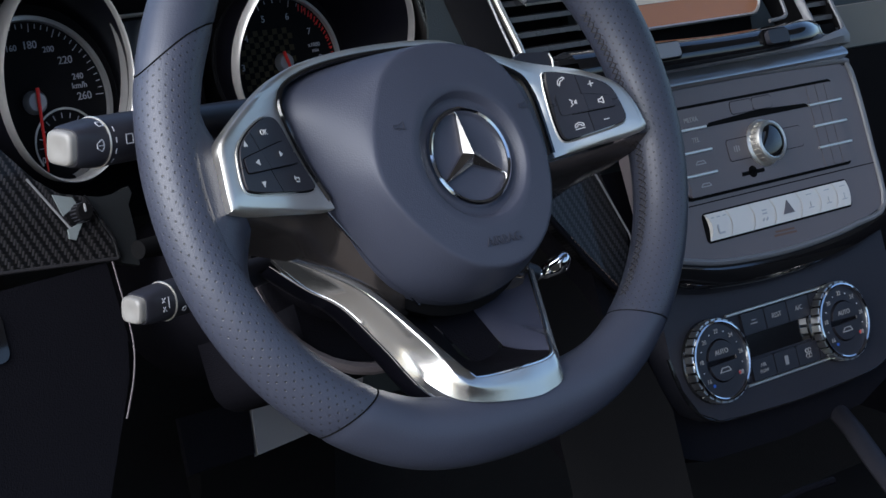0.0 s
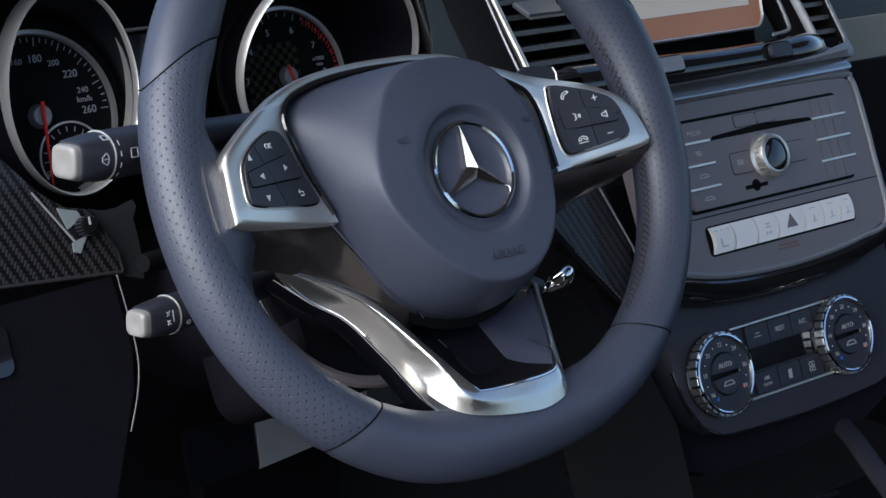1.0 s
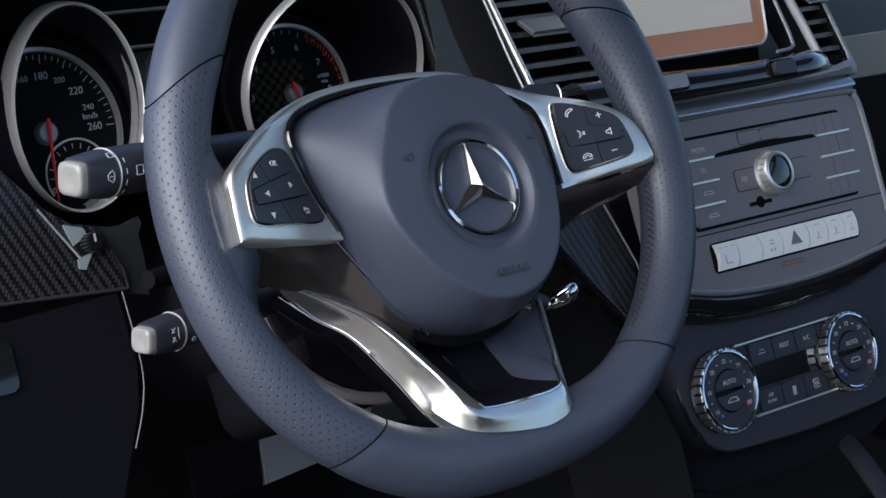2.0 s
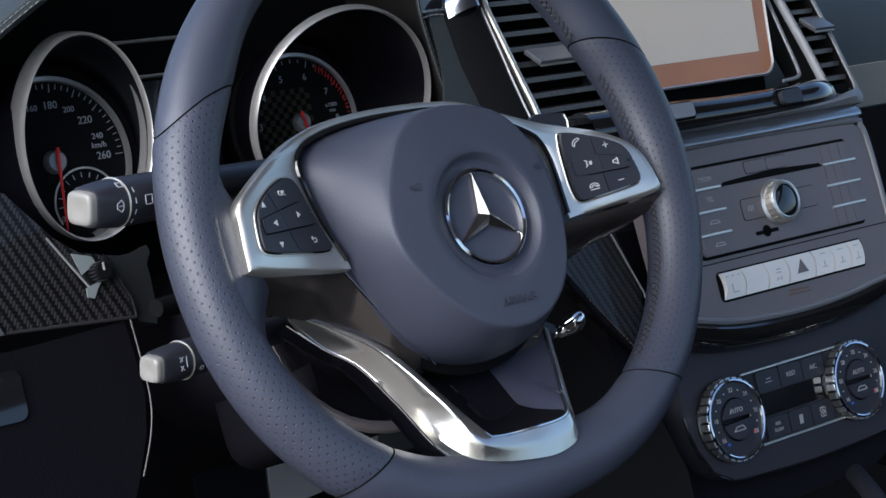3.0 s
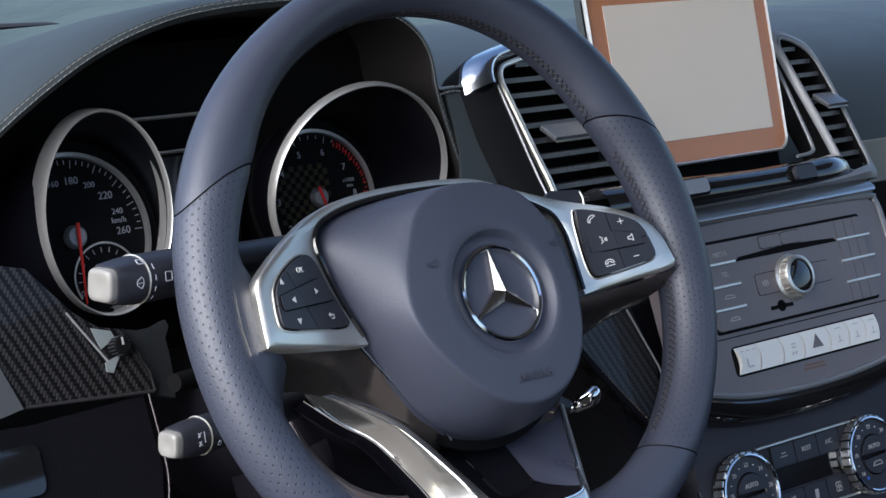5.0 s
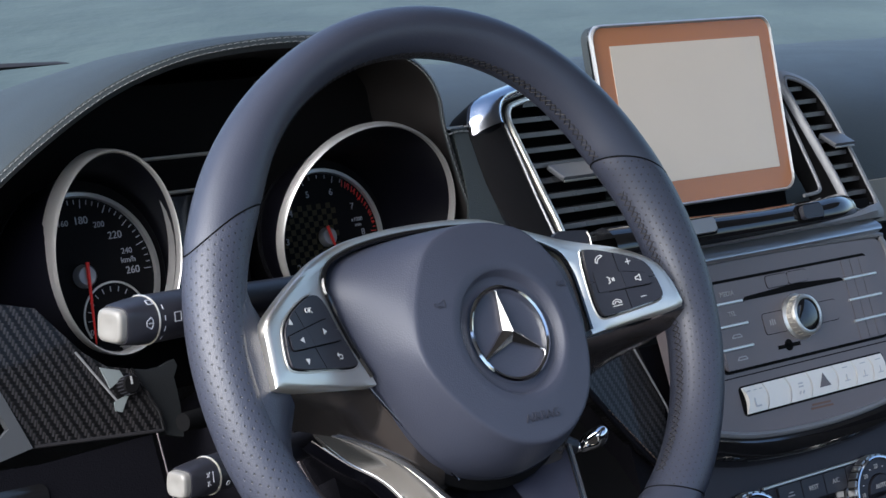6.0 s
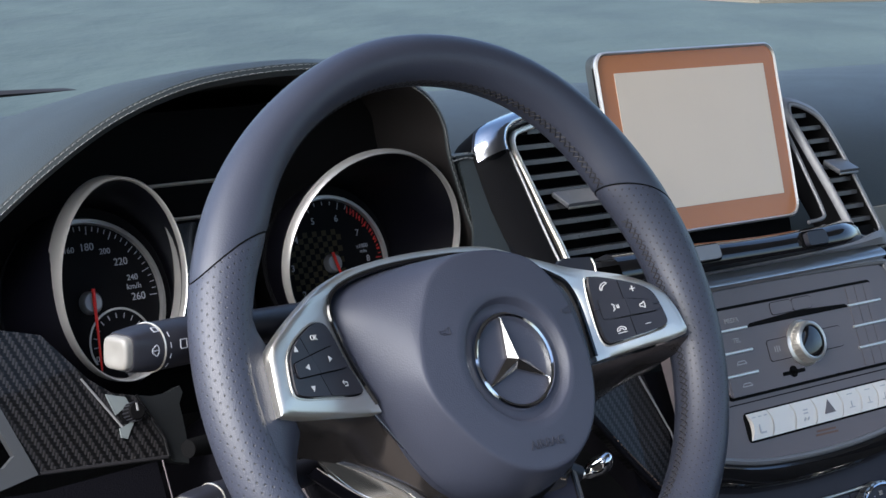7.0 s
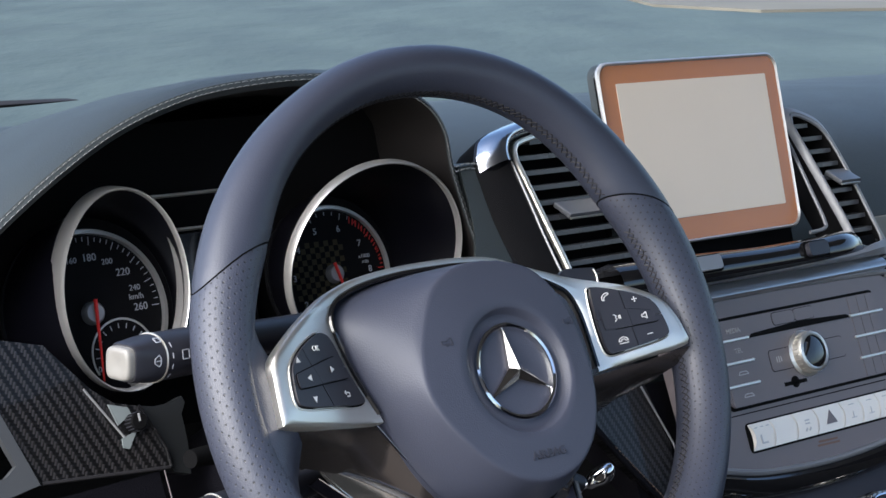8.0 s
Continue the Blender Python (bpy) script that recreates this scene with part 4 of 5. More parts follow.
        part("front_ring", moved(lathe([(0.0304, 0.0108), (0.0300, 0.0122), (0.0288, 0.0126), (0.0278, 0.0120), (0.0272, 0.0100)], 60), pose(x, -0.046, 0)), CHROME, k, "slim chrome front ring")
        for i in range(28):
            a = 360 * i / 28
            block = slab([(0.0300 * math.cos(radians(a + d)), 0.0300 * math.sin(radians(a + d))) for d in (-4.6, 0, 4.6)] + [(0.0316 * math.cos(radians(a + d)), 0.0316 * math.sin(radians(a + d))) for d in (4.2, 0, -4.2)], 0.0035, 0.0108, 0.0004, 1)
            part("grip", moved(block, pose(x, -0.046, 0)), RAIL_METAL, k)
        part("scale", moved(lathe([(0.0275, 0.0103), (0.0165, 0.0106), (0.0160, 0.0098)], 48), pose(x, -0.046, 0)), BUTTON, k)
        for j, s in ((0, 1), (1, -1)):
            half = [(0.0150 * math.cos(radians(a)), s * (0.0003 + abs(0.0148 * math.sin(radians(a))))) for a in range(4, 177, 8)]
            part("half_button", moved(slab(half, 0.0093, 0.0122, 0.0008, 2), pose(x, -0.046, 0)), BUTTON, k)
        text("print", "AUTO", 0.0052, pose(x, -0.0395, 0.0124), k, GREY_PRINT)
        part("print", bars([((x - 0.006, -0.0545), (x + 0.006, -0.0545)), ((x - 0.003, -0.0515), (x + 0.004, -0.0515)), ((x - 0.006, -0.0545), (x - 0.003, -0.0515)), ((x + 0.006, -0.0545), (x + 0.004, -0.0515))], 0.0008, 0.0122, 0.0125), GREY_PRINT, k)
        for i, word in enumerate(("16", "18", "20", "22", "24", "26", "28")):
            a = radians(215 - 250 * i / 6)
            text("print", word, 0.0048, pose(x + 0.0220 * math.cos(a), -0.046 + 0.0220 * math.sin(a), 0.0110), k, GREY_PRINT)
        dots = [moved(lathe([(0, 0.0004), (0.0005, 0.0004), (0.0005, 0)], 8), pose(x + 0.0220 * math.cos(radians(194 - 250 * i / 6)), -0.046 + 0.0220 * math.sin(radians(194 - 250 * i / 6)), 0.0106)) for i in range(6)]
        part("scale_dots", joined(*dots), WHITE, k)
        part("cold_dot", moved(lathe([(0, 0.0004), (0.0013, 0.0004), (0.0013, 0)], 12), pose(x - 0.0135, -0.046 - 0.0165, 0.0106)), BLUE_DOT, k, "blue dot")
        part("warm_dot", moved(lathe([(0, 0.0004), (0.0013, 0.0004), (0.0013, 0)], 12), pose(x + 0.0165, -0.046 - 0.0125, 0.0106)), RED, k, "red dot")


climate()


RAIL = [(0.487, 0.10, -0.302), (0.458, 0.06, -0.301), (0.4105, 0.004, -0.297), (0.356, -0.06, -0.290)]


def console():
    c = thing("centre_console", pose(0, 0, HUB), "black leather centre console body below the controls", "console")
    stack = panel_pose(0, 0.135, -0.18, 20)
    stack.translation.z -= HUB
    outline = [(0.245, 0.10), (0.250, -0.02), (0.262, -0.075), (0.285, -0.115), (0.32, -0.128), (XC, -0.132), (0.51, -0.128), (0.548, -0.115), (0.57, -0.075), (0.58, -0.02), (0.585, 0.10)]
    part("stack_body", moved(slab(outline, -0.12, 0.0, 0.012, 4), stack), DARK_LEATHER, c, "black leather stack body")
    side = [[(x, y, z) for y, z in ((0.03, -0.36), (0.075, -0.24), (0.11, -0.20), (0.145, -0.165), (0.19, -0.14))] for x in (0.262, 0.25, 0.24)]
    # Side coloured matt black so that it sinks into painted shade.
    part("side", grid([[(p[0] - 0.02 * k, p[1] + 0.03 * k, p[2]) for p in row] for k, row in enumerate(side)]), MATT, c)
    pieces = []
    for d in (0.0, 0.006):
        for i in range(16):
            t0 = i / 16
            p = Vector((0.250 + d + 0.028 * t0, 0.121 - 0.02 * t0, -0.244 - 0.036 * t0))
            pieces.append(tube([p, p + Vector((0.0012, -0.0022, -0.0032))], 0.0005, 4))
    tagged(part("stitching", joined(*pieces), THREAD, c, "dark double stitching"), kind="stuff")
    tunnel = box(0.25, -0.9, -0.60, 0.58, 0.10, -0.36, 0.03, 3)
    # Tunnel blackened likewise, its shade in the colour.
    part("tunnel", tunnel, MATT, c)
    part("rail", tube(RAIL, 0.009, 12, flat=0.7), CLIMATE_BLACK, c, "grey side rail")
    part("tray_edge", tube([(0.295, 0.008, -0.300), (0.33, 0.008, -0.2985), (0.362, 0.006, -0.299)], 0.003, 8), SOFT, c, "black tray edge")
    # carbon blade right of the column with its stitched edge
    blade = thing("carbon_blade", panel_pose(0, 0.16, -0.10, 22), "carbon fibre panel with a stitched edge beside the radio", "trim panel")
    shape = [(0.17, 0.05), (0.262, 0.07), (0.287, -0.03), (0.276, -0.075), (0.262, -0.069), (0.226, -0.022)]
    part("panel", slab(shape, -0.01, 0.0, 0.001), CARBON, blade)
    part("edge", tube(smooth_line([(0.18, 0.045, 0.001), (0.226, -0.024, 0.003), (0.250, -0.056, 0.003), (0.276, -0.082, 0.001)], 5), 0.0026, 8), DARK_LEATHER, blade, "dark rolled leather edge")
    pieces = [tube([(0.226 + 0.0385 * k / 16, -0.0215 - 0.049 * k / 16, 0.0035), (0.2275 + 0.0385 * k / 16, -0.0245 - 0.049 * k / 16, 0.0055)], 0.0008, 4) for k in range(17)]
    tagged(part("stitching", joined(*pieces), BROWN_THREAD, blade, "dark stitching along the edge"), kind="stuff")
    part("bright_edge", tube([(0.262, 0.03, 0.004), (0.285, -0.03, 0.004), (0.289, -0.06, 0.004)], 0.0008, 6), GREY_METAL, blade, "thin bright edge")


console()


# ---- steering wheel ----
WHEEL = thing("steering_wheel", panel_pose(0, 0, 0, 26.7), "black leather steering wheel with perforated grips and silver spokes", "steering wheel")
RIM_V, RIM_N = 0.015, -0.0235
# outer radius and half width every 30 degrees from the right-hand side: a flattened bottom and thicker hand grips
RIM_OUTER = [0.1911, 0.1981, 0.2022, 0.1963, 0.1888, 0.1890, 0.1916, 0.1951, 0.1921, 0.1812, 0.1844, 0.1864]
RIM_HALF = [0.0185, 0.0207, 0.0174, 0.0154, 0.0140, 0.0176, 0.0165, 0.0170, 0.0194, 0.0216, 0.0181, 0.0167]


def bump_at(a, centre, width):
    d = (a - centre + 180) % 360 - 180
    return math.exp(-(d / width) ** 2)


def around(values, a):
    """A smooth periodic curve through values spaced evenly round the wheel."""
    n = len(values)
    f = (a % 360) * n / 360
    k, t = int(f) % n, f - int(f)
    p0, p1, p2, p3 = values[k - 1], values[k], values[(k + 1) % n], values[(k + 2) % n]
    return 0.5 * (2 * p1 + (p2 - p0) * t + (2 * p0 - 5 * p1 + 4 * p2 - p3) * t * t + (3 * p1 - p0 - 3 * p2 + p3) * t ** 3)


def rim_point(a, phi, grow=0.0):
    """A point of the rim's skin: a degrees round the wheel, phi degrees round the section (0 outwards, 90 to the driver)."""
    outer, half = around(RIM_OUTER, a), around(RIM_HALF, a)
    depth = 0.0175
    r = outer - half + (half + grow) * math.cos(radians(phi))
    if math.cos(radians(phi)) < 0:
        r -= 0.002 * (bump_at(a, 148, 10) + bump_at(a, 32, 10)) * -math.cos(radians(phi))
    z = RIM_N + (depth + grow) * math.sin(radians(phi))
    return Vector((r * math.cos(radians(a)), RIM_V + r * math.sin(radians(a)), z))


def seam(base, slant, phi):
    return base + slant * math.cos(radians(phi))


def rim_segment(name, a0, s0, a1, s1, material, label):
    steps, sides = max(16, int(abs(a1 - a0) / 1.6)), 40
    bm = bmesh.new()
    layer = bm.loops.layers.uv.new("UVMap")
    vs, uvs = [], []
    for i in range(steps + 1):
        row, uv = [], []
        for k in range(sides + 1):
            phi = 360 * k / sides - 180
            lo, hi = seam(a0, s0, phi), seam(a1, s1, phi)
            a = lo + (hi - lo) * i / steps
            edge = min(i, steps - i)
            row.append(bm.verts.new(rim_point(a, phi, -0.0005 if edge == 0 else 0.0)) if k < sides else row[0])
            uv.append((radians(a) * 0.175, radians(phi) * 0.0185))
        vs.append(row)
        uvs.append(uv)
    for i in range(steps):
        for k in range(sides):
            f = bm.faces.new((vs[i][k], vs[i + 1][k], vs[i + 1][k + 1], vs[i][k + 1]))
            for loop, (p, q) in zip(f.loops, ((i, k), (i + 1, k), (i + 1, k + 1), (i, k + 1))):
                loop[layer].uv = uvs[p][q]
    bmesh.ops.recalc_face_normals(bm, faces=bm.faces)
    return part(name, bm, material, WHEEL, label, angle=60)


TOP_L, TOP_R, LOW_L, LOW_R = (153.5, 7), (26.5, -7), (230, -3), (310, 3)
rim_top = rim_segment("rim_top", *TOP_R, *TOP_L, LEATHER, "smooth black leather upper rim")
rim_left = rim_segment("grip", *TOP_L, *LOW_L, PERFORATED, "perforated black leather grip")
rim_low = rim_segment("rim_bottom", *LOW_L, *LOW_R, LEATHER, "smooth black leather lower rim")
rim_right = rim_segment("grip", LOW_R[0] - 360, LOW_R[1], *TOP_R, PERFORATED, "perforated black leather grip")
for base, slant in (TOP_L, TOP_R, LOW_L, LOW_R):
    ring = [rim_point(seam(base, slant, phi), phi, -0.0006) for phi in range(-180, 180, 9)]
    part("seam", tube(ring, 0.0006, 5, closed=True), MATT, WHEEL)


def rim_stitching():
    """Cross-stitches along the inner side of the rim."""
    for a0, a1, parent in ((-48, 24, rim_right), (34, 146, rim_top)):
        pieces = []
        n = int((a1 - a0) * 0.175 * math.pi / 180 / 0.0046)
        for i in range(n):
            a = a0 + (a1 - a0) * i / n
            step = (a1 - a0) / n
            for phi0, phi1 in ((164, 181), (181, 164)):
                p, q = rim_point(a, phi0, 0.0002), rim_point(a + step * 1.0, phi1, 0.0002)
                pieces.append(tube([p, (p + q) / 2 + Vector((0, 0, 0.0006)), q], 0.0005, 4))
        tagged(part("stitching", joined(*pieces), THREAD, parent, "black cross-stitching"), kind="stuff")


rim_stitching()


def thumb_rest():
    """Leather that runs from the rim's inner side in under the spoke."""
    rows = []
    for f in (0.0, 0.12, 0.3, 0.5, 0.75, 1.0):
        row = []
        for a in range(156, 215, 3):
            p = rim_point(a, 112, -0.0003)
            fade = math.exp(-((a - 183) / 17.0) ** 2)
            d = Vector((-p.x, RIM_V - p.y, 0)).normalized()
            q = p + d * ((0.010 + 0.026 * fade) * f) + Vector((0, 0, -(0.002 + 0.020 * (1 - fade)) * f - 0.012 * f * f))
            row.append(q)
        rows.append(row)
    part("thumb_rest", grid(rows), LEATHER, WHEEL, "smooth leather blend into the spoke", angle=80)


thumb_rest()


# airbag cover
HALF_R = [(0, 0.0725), (0.030, 0.0692), (0.057, 0.0575), (0.0705, 0.0508), (0.079, 0.0445), (0.083, 0.034), (0.0842, 0.018), (0.083, 0.0), (0.077, -0.02), (0.066, -0.041), (0.047, -0.0605), (0.027, -0.072), (0, -0.0765)]
HALF_L = [(-0.027, -0.072), (-0.049, -0.0595), (-0.0655, -0.037), (-0.0785, -0.006), (-0.084, 0.006), (-0.090, 0.022), (-0.0955, 0.041), (-0.0955, 0.052), (-0.089, 0.0605), (-0.0745, 0.067), (-0.056, 0.0705), (-0.030, 0.0724)]


def smoothstep(a, b, x):
    t = max(0.0, min(1.0, (x - a) / (b - a)))
    return t * t * (3 - 2 * t)


# The crease round the raised boss, from the top clockwise.
BOSS = [(0.009, 0.0655), (0.0278, 0.0597), (0.0385, 0.0512), (0.0456, 0.0405), (0.0500, 0.0279), (0.0525, 0.0130), (0.0535, -0.006), (0.0500, -0.027), (0.041, -0.046), (0.025, -0.0600), (0.004, -0.0655),
        (-0.018, -0.0620), (-0.037, -0.0500), (-0.0525, -0.033), (-0.0635, -0.0150), (-0.0672, 0.0), (-0.0655, 0.0146), (-0.0625, 0.0253), (-0.0575, 0.0358), (-0.0505, 0.0477), (-0.0425, 0.0565), (-0.0300, 0.0635), (-0.0110, 0.0670)]
BOSS_POLAR = sorted((math.atan2(p.y, p.x), p.length) for p in [Vector(q[:2]) for q in smooth_line([(x, y, 0) for x, y in BOSS + BOSS[:1]], 6)][:-1])
BOSS_ANGLE, BOSS_RADIUS = [p[0] for p in BOSS_POLAR], [p[1] for p in BOSS_POLAR]
DISH = ((0.0300, -0.0026), (0.0342, -0.0020), (0.0348, -0.0014), (0.0366, 0.0034), (0.0378, 0.0043))


def pad_edge(r):
    return -0.0305 - 0.0025 * (r / 0.06) ** 2


def pad_face(r):
    """Height of the boss face, slightly domed."""
    return 0.0050 - 0.0020 * (r / 0.06) ** 2


def wing(f, r_edge, r_boss):
    """Height from the crease (f = 0) down to the outline (f = 1)."""
    top, low = pad_face(r_boss), pad_edge(r_edge)
    return top + (low - top) * (0.72 * f + 0.08 * f * f + 0.20 * f ** 9)


STAR_METAL = mat("dark_chrome", (0.60, 0.565, 0.54), 0.16, 1.0, vary=0.04)
EMBOSS = mat("embossed_cover", (0.024, 0.025, 0.036), 0.5)


def airbag():
    ring = [Vector((x, y, 0)) for x, y in HALF_R + HALF_L]
    line = smooth_line(ring + ring[:1], 5)[:-1]
    columns = []
    for p in line:
        edge = p.length
        crease = float(np.interp(math.atan2(p.y, p.x), BOSS_ANGLE, BOSS_RADIUS, period=2 * math.pi))
        crease = min(crease, edge - 0.004)
        track = [(0.001, -0.0026), (0.015, -0.0026)] + list(DISH)
        track += [(0.0378 + (crease - 0.0378) * f, pad_face(0.0378 + (crease - 0.0378) * f)) for f in (0.2, 0.45, 0.7, 0.9, 0.97)]
        track += [(crease + (edge - crease) * f, wing(f, edge, crease) - 0.0005 * (f == 0.0)) for f in (0.0, 0.05, 0.12, 0.25, 0.4, 0.55, 0.68, 0.78, 0.86, 0.92, 0.96, 0.985, 1.0)]
        columns.append([(p.x / edge * r, p.y / edge * r, z) for r, z in track])
    rows = [list(row) for row in zip(*columns)]
    rows.append([(p.x * 1.006, p.y * 1.006, -0.0335) for p in line])
    rows.append([(p.x * 1.004, p.y * 1.004, -0.055) for p in line])
    cover = part("airbag_cover", grid(rows, closed=True), PAD, WHEEL, "dark grey grained airbag cover", angle=70)
    badge = part("badge_ring", moved(lathe([(0.0253, -0.004), (0.0253, -0.001), (0.0262, 0.0012), (0.0275, 0.0018), (0.0287, 0.0012), (0.0294, -0.0005), (0.0294, -0.005)], 72), pose(0, 0, 0.0)), CHROME, WHEEL, "chrome badge ring")
    bm = bmesh.new()
    tip = [Vector((0.0268 * math.cos(radians(a)), 0.0268 * math.sin(radians(a)), -0.0008)) for a in (90, 210, 330)]
    dent = [Vector((0.0050 * math.cos(radians(a)), 0.0050 * math.sin(radians(a)), 0.0002)) for a in (150, 270, 30)]
    top = bm.verts.new((0, 0, 0.0042))
    t, d = [bm.verts.new(p) for p in tip], [bm.verts.new(p) for p in dent]
    for i in range(3):
        bm.faces.new((top, t[i], d[i]))
        bm.faces.new((top, d[i], t[(i + 1) % 3]))
    lower = [bm.verts.new(v.co + Vector((0, 0, -0.004))) for v in (t[0], d[0], t[1], d[1], t[2], d[2])]
    upper = [t[0], d[0], t[1], d[1], t[2], d[2]]
    for i in range(6):
        j = (i + 1) % 6
        bm.faces.new((upper[i], lower[i], lower[j], upper[j]))
    bmesh.ops.recalc_face_normals(bm, faces=bm.faces)
    part("badge_centre", bm, STAR_METAL, badge, "three chrome blades", smooth=False)
    text("embossed_word", "AIRBAG", 0.0074, pose(0.003, -0.0505, pad_face(0.0505) + 0.0002, -3, 0, 0), WHEEL, EMBOSS, 0.0004)
    for x in (-0.0455, 0.0465):
        z = pad_face(0.050) + 0.0003
        horn = bars([((x - 0.0052, 0.0242), (x - 0.0052, 0.0212)), ((x - 0.0052, 0.0242), (x - 0.0010, 0.0236)), ((x - 0.0052, 0.0212), (x - 0.0010, 0.0220)), ((x - 0.0010, 0.0236), (x + 0.0045, 0.0262)), ((x - 0.0010, 0.0220), (x + 0.0045, 0.0196)), ((x + 0.0045, 0.0262), (x + 0.0045, 0.0196)), ((x - 0.0030, 0.0216), (x - 0.0010, 0.0196)), ((x - 0.0010, 0.0196), (x + 0.0010, 0.0212))], 0.0005, -0.0001, 0.0002)
        bmesh.ops.scale(horn, vec=(0.72, 0.72, 1), space=Matrix.Translation((-x, -0.023, 0)), verts=horn.verts)
        part("horn_mark", moved(moved(horn, pose(-x, -0.023, 0)), pose(x, 0.023, z, 0, -3 if x < 0 else 3, 0)), EMBOSS, WHEEL, "embossed horn mark")


airbag()


# spokes with their button pods
def spoke_lift(x, y):
    t = (abs(x) - 0.080) / 0.072
    return -0.029 + 0.024 * (t if t > 0.5 else smoothstep(0.0, 1.0, t))


SPOKE_OUT = {-1: [(0.0, 0.0785), (0.030, 0.0785), (0.056, 0.0768), (0.080, 0.0730), (0.1035, 0.064), (0.1275, 0.051), (0.146, 0.039), (0.1555, 0.031), (0.158, 0.018), (0.1598, 0.0), (0.157, -0.005), (0.12, -0.008), (0.080, -0.0098)],
             1: [(0.0, 0.0785), (0.030, 0.0755), (0.060, 0.0645), (0.0986, 0.0508), (0.1287, 0.0368), (0.1435, 0.0235), (0.1495, 0.003), (0.1468, -0.0038), (0.12, -0.005), (0.087, -0.0068)]}
SPOKE_IN = {-1: [(0.0, 0.0735), (0.030, 0.0735), (0.056, 0.0717), (0.076, 0.068), (0.0915, 0.0615), (0.0985, 0.052), (0.098, 0.041), (0.0925, 0.022), (0.086, 0.006), (0.0815, -0.0045)],
            1: [(0.0, 0.0735), (0.030, 0.0703), (0.0586, 0.0588), (0.0725, 0.052), (0.0814, 0.0455), (0.0855, 0.034), (0.0866, 0.022), (0.0868, 0.008), (0.0868, -0.0035)]}
def rounded_off(points, turns=2):
    """A closed outline with its corners cut round."""
    for _ in range(turns):
        out = []
        for p, q in zip(points, points[1:] + points[:1]):
            out += [(p[0] * 0.75 + q[0] * 0.25, p[1] * 0.75 + q[1] * 0.25), (p[0] * 0.25 + q[0] * 0.75, p[1] * 0.25 + q[1] * 0.75)]
        points = out
    return points


POD = {-1: [(-0.1185, 0.0448), (-0.1095, 0.0446), (-0.1045, 0.0398), (-0.0993, 0.0250), (-0.0919, 0.0091), (-0.0893, 0.0035), (-0.0935, 0.0008), (-0.120, 0.0012), (-0.1455, 0.0026), (-0.1490, 0.0065), (-0.1480, 0.0177), (-0.1455, 0.0275), (-0.1349, 0.0368)],
       1: [(0.0940, 0.0458), (0.0985, 0.0466), (0.1080, 0.0428), (0.1256, 0.0340), (0.1330, 0.0274), (0.1360, 0.0139), (0.1366, 0.0050), (0.1310, 0.0026), (0.1027, 0.0008), (0.0955, 0.0010), (0.0930, 0.0075), (0.0928, 0.0238)]}
ROCKER = {-1: [(-0.1440, 0.0216), (-0.1085, 0.0302), (-0.1000, 0.0174), (-0.1438, 0.0134)], 1: [(0.0965, 0.0310), (0.1278, 0.0220), (0.1300, 0.0146), (0.0965, 0.0166)]}
SEAM_V = {-1: ((-0.1331, 0.0355), (-0.1202, 0.0023)), 1: ((0.1119, 0.0392), (0.1135, 0.0025))}
SEAM_H = {-1: ((-0.1479, 0.0166), (-0.1013, 0.024)), 1: ((0.0916, 0.0247), (0.1302, 0.019))}


def split(points, a, b, gap):
    """The two sides of an outline on either side of the line from a to b, gap apart."""
    n = Vector((b[1] - a[1], a[0] - b[0])).normalized()
    c = n.x * a[0] + n.y * a[1]
    return cut(points, n.x, n.y, c + gap / 2), cut(points, -n.x, -n.y, -c + gap / 2)


def spoke(side):
    s = side
    pod = rounded_off(POD[side])
    # satin shell as strips from the inner to the outer edge
    def along(line, n):
        lengths = [0]
        for p, q in zip(line, line[1:]):
            lengths.append(lengths[-1] + math.hypot(q[0] - p[0], q[1] - p[1]))
        out = []
        for i in range(n + 1):
            want = lengths[-1] * i / n
            k = max(j for j in range(len(lengths)) if lengths[j] <= want + 1e-9)
            k = min(k, len(line) - 2)
            f = (want - lengths[k]) / (lengths[k + 1] - lengths[k])
            out.append((line[k][0] + f * (line[k + 1][0] - line[k][0]), line[k][1] + f * (line[k + 1][1] - line[k][1])))
        return out
    outer_line = [tuple(p[:2]) for p in smooth_line([(x, y, 0) for x, y in SPOKE_OUT[side]], 4)]
    inner_line = [tuple(p[:2]) for p in smooth_line([(x, y, 0) for x, y in SPOKE_IN[side]], 4)]
    # match the ends: the outer line turns along the lower edge
    a, b = along(inner_line, 60), along(outer_line, 60)
    rows = []
    for f, z in ((0.0, -0.016), (0.0, -0.001), (0.02, 0.001), (0.12, 0.0015), (0.3, 0.0015), (0.5, 0.0015), (0.7, 0.0015), (0.92, 0.0013), (0.97, 0.0006), (1.0, -0.0012), (1.0, -0.009)):
        row = []
        for (x0, y0), (x1, y1) in zip(a, b):
            x, y = x0 + (x1 - x0) * f, y0 + (y1 - y0) * f
            row.append((s * x, y, spoke_lift(x, y) + z))
        rows.append(row)
    sp = part("spoke", grid(rows), SATIN, WHEEL, "satin silver upper spoke", angle=50)
    edge = [(s * x, y, spoke_lift(x, y) + 0.0015) for x, y in inner_line]
    part("dark_gap", tube(edge, 0.0016, 6), PIANO, sp, "gloss black gap beside the airbag cover")
    def lift(x, y):
        return spoke_lift(x, y)
    panel = part("button_panel", slab(pod, 0.0, 0.0018, 0.0005, 2, lift), MATT, sp, "black button panel")
    part("panel_edge", tube([(x, y, lift(x, y) + 0.0012) for x, y in pod], 0.0008, 6, closed=True), SATIN, panel)
    small = inset(pod, 0.0011)
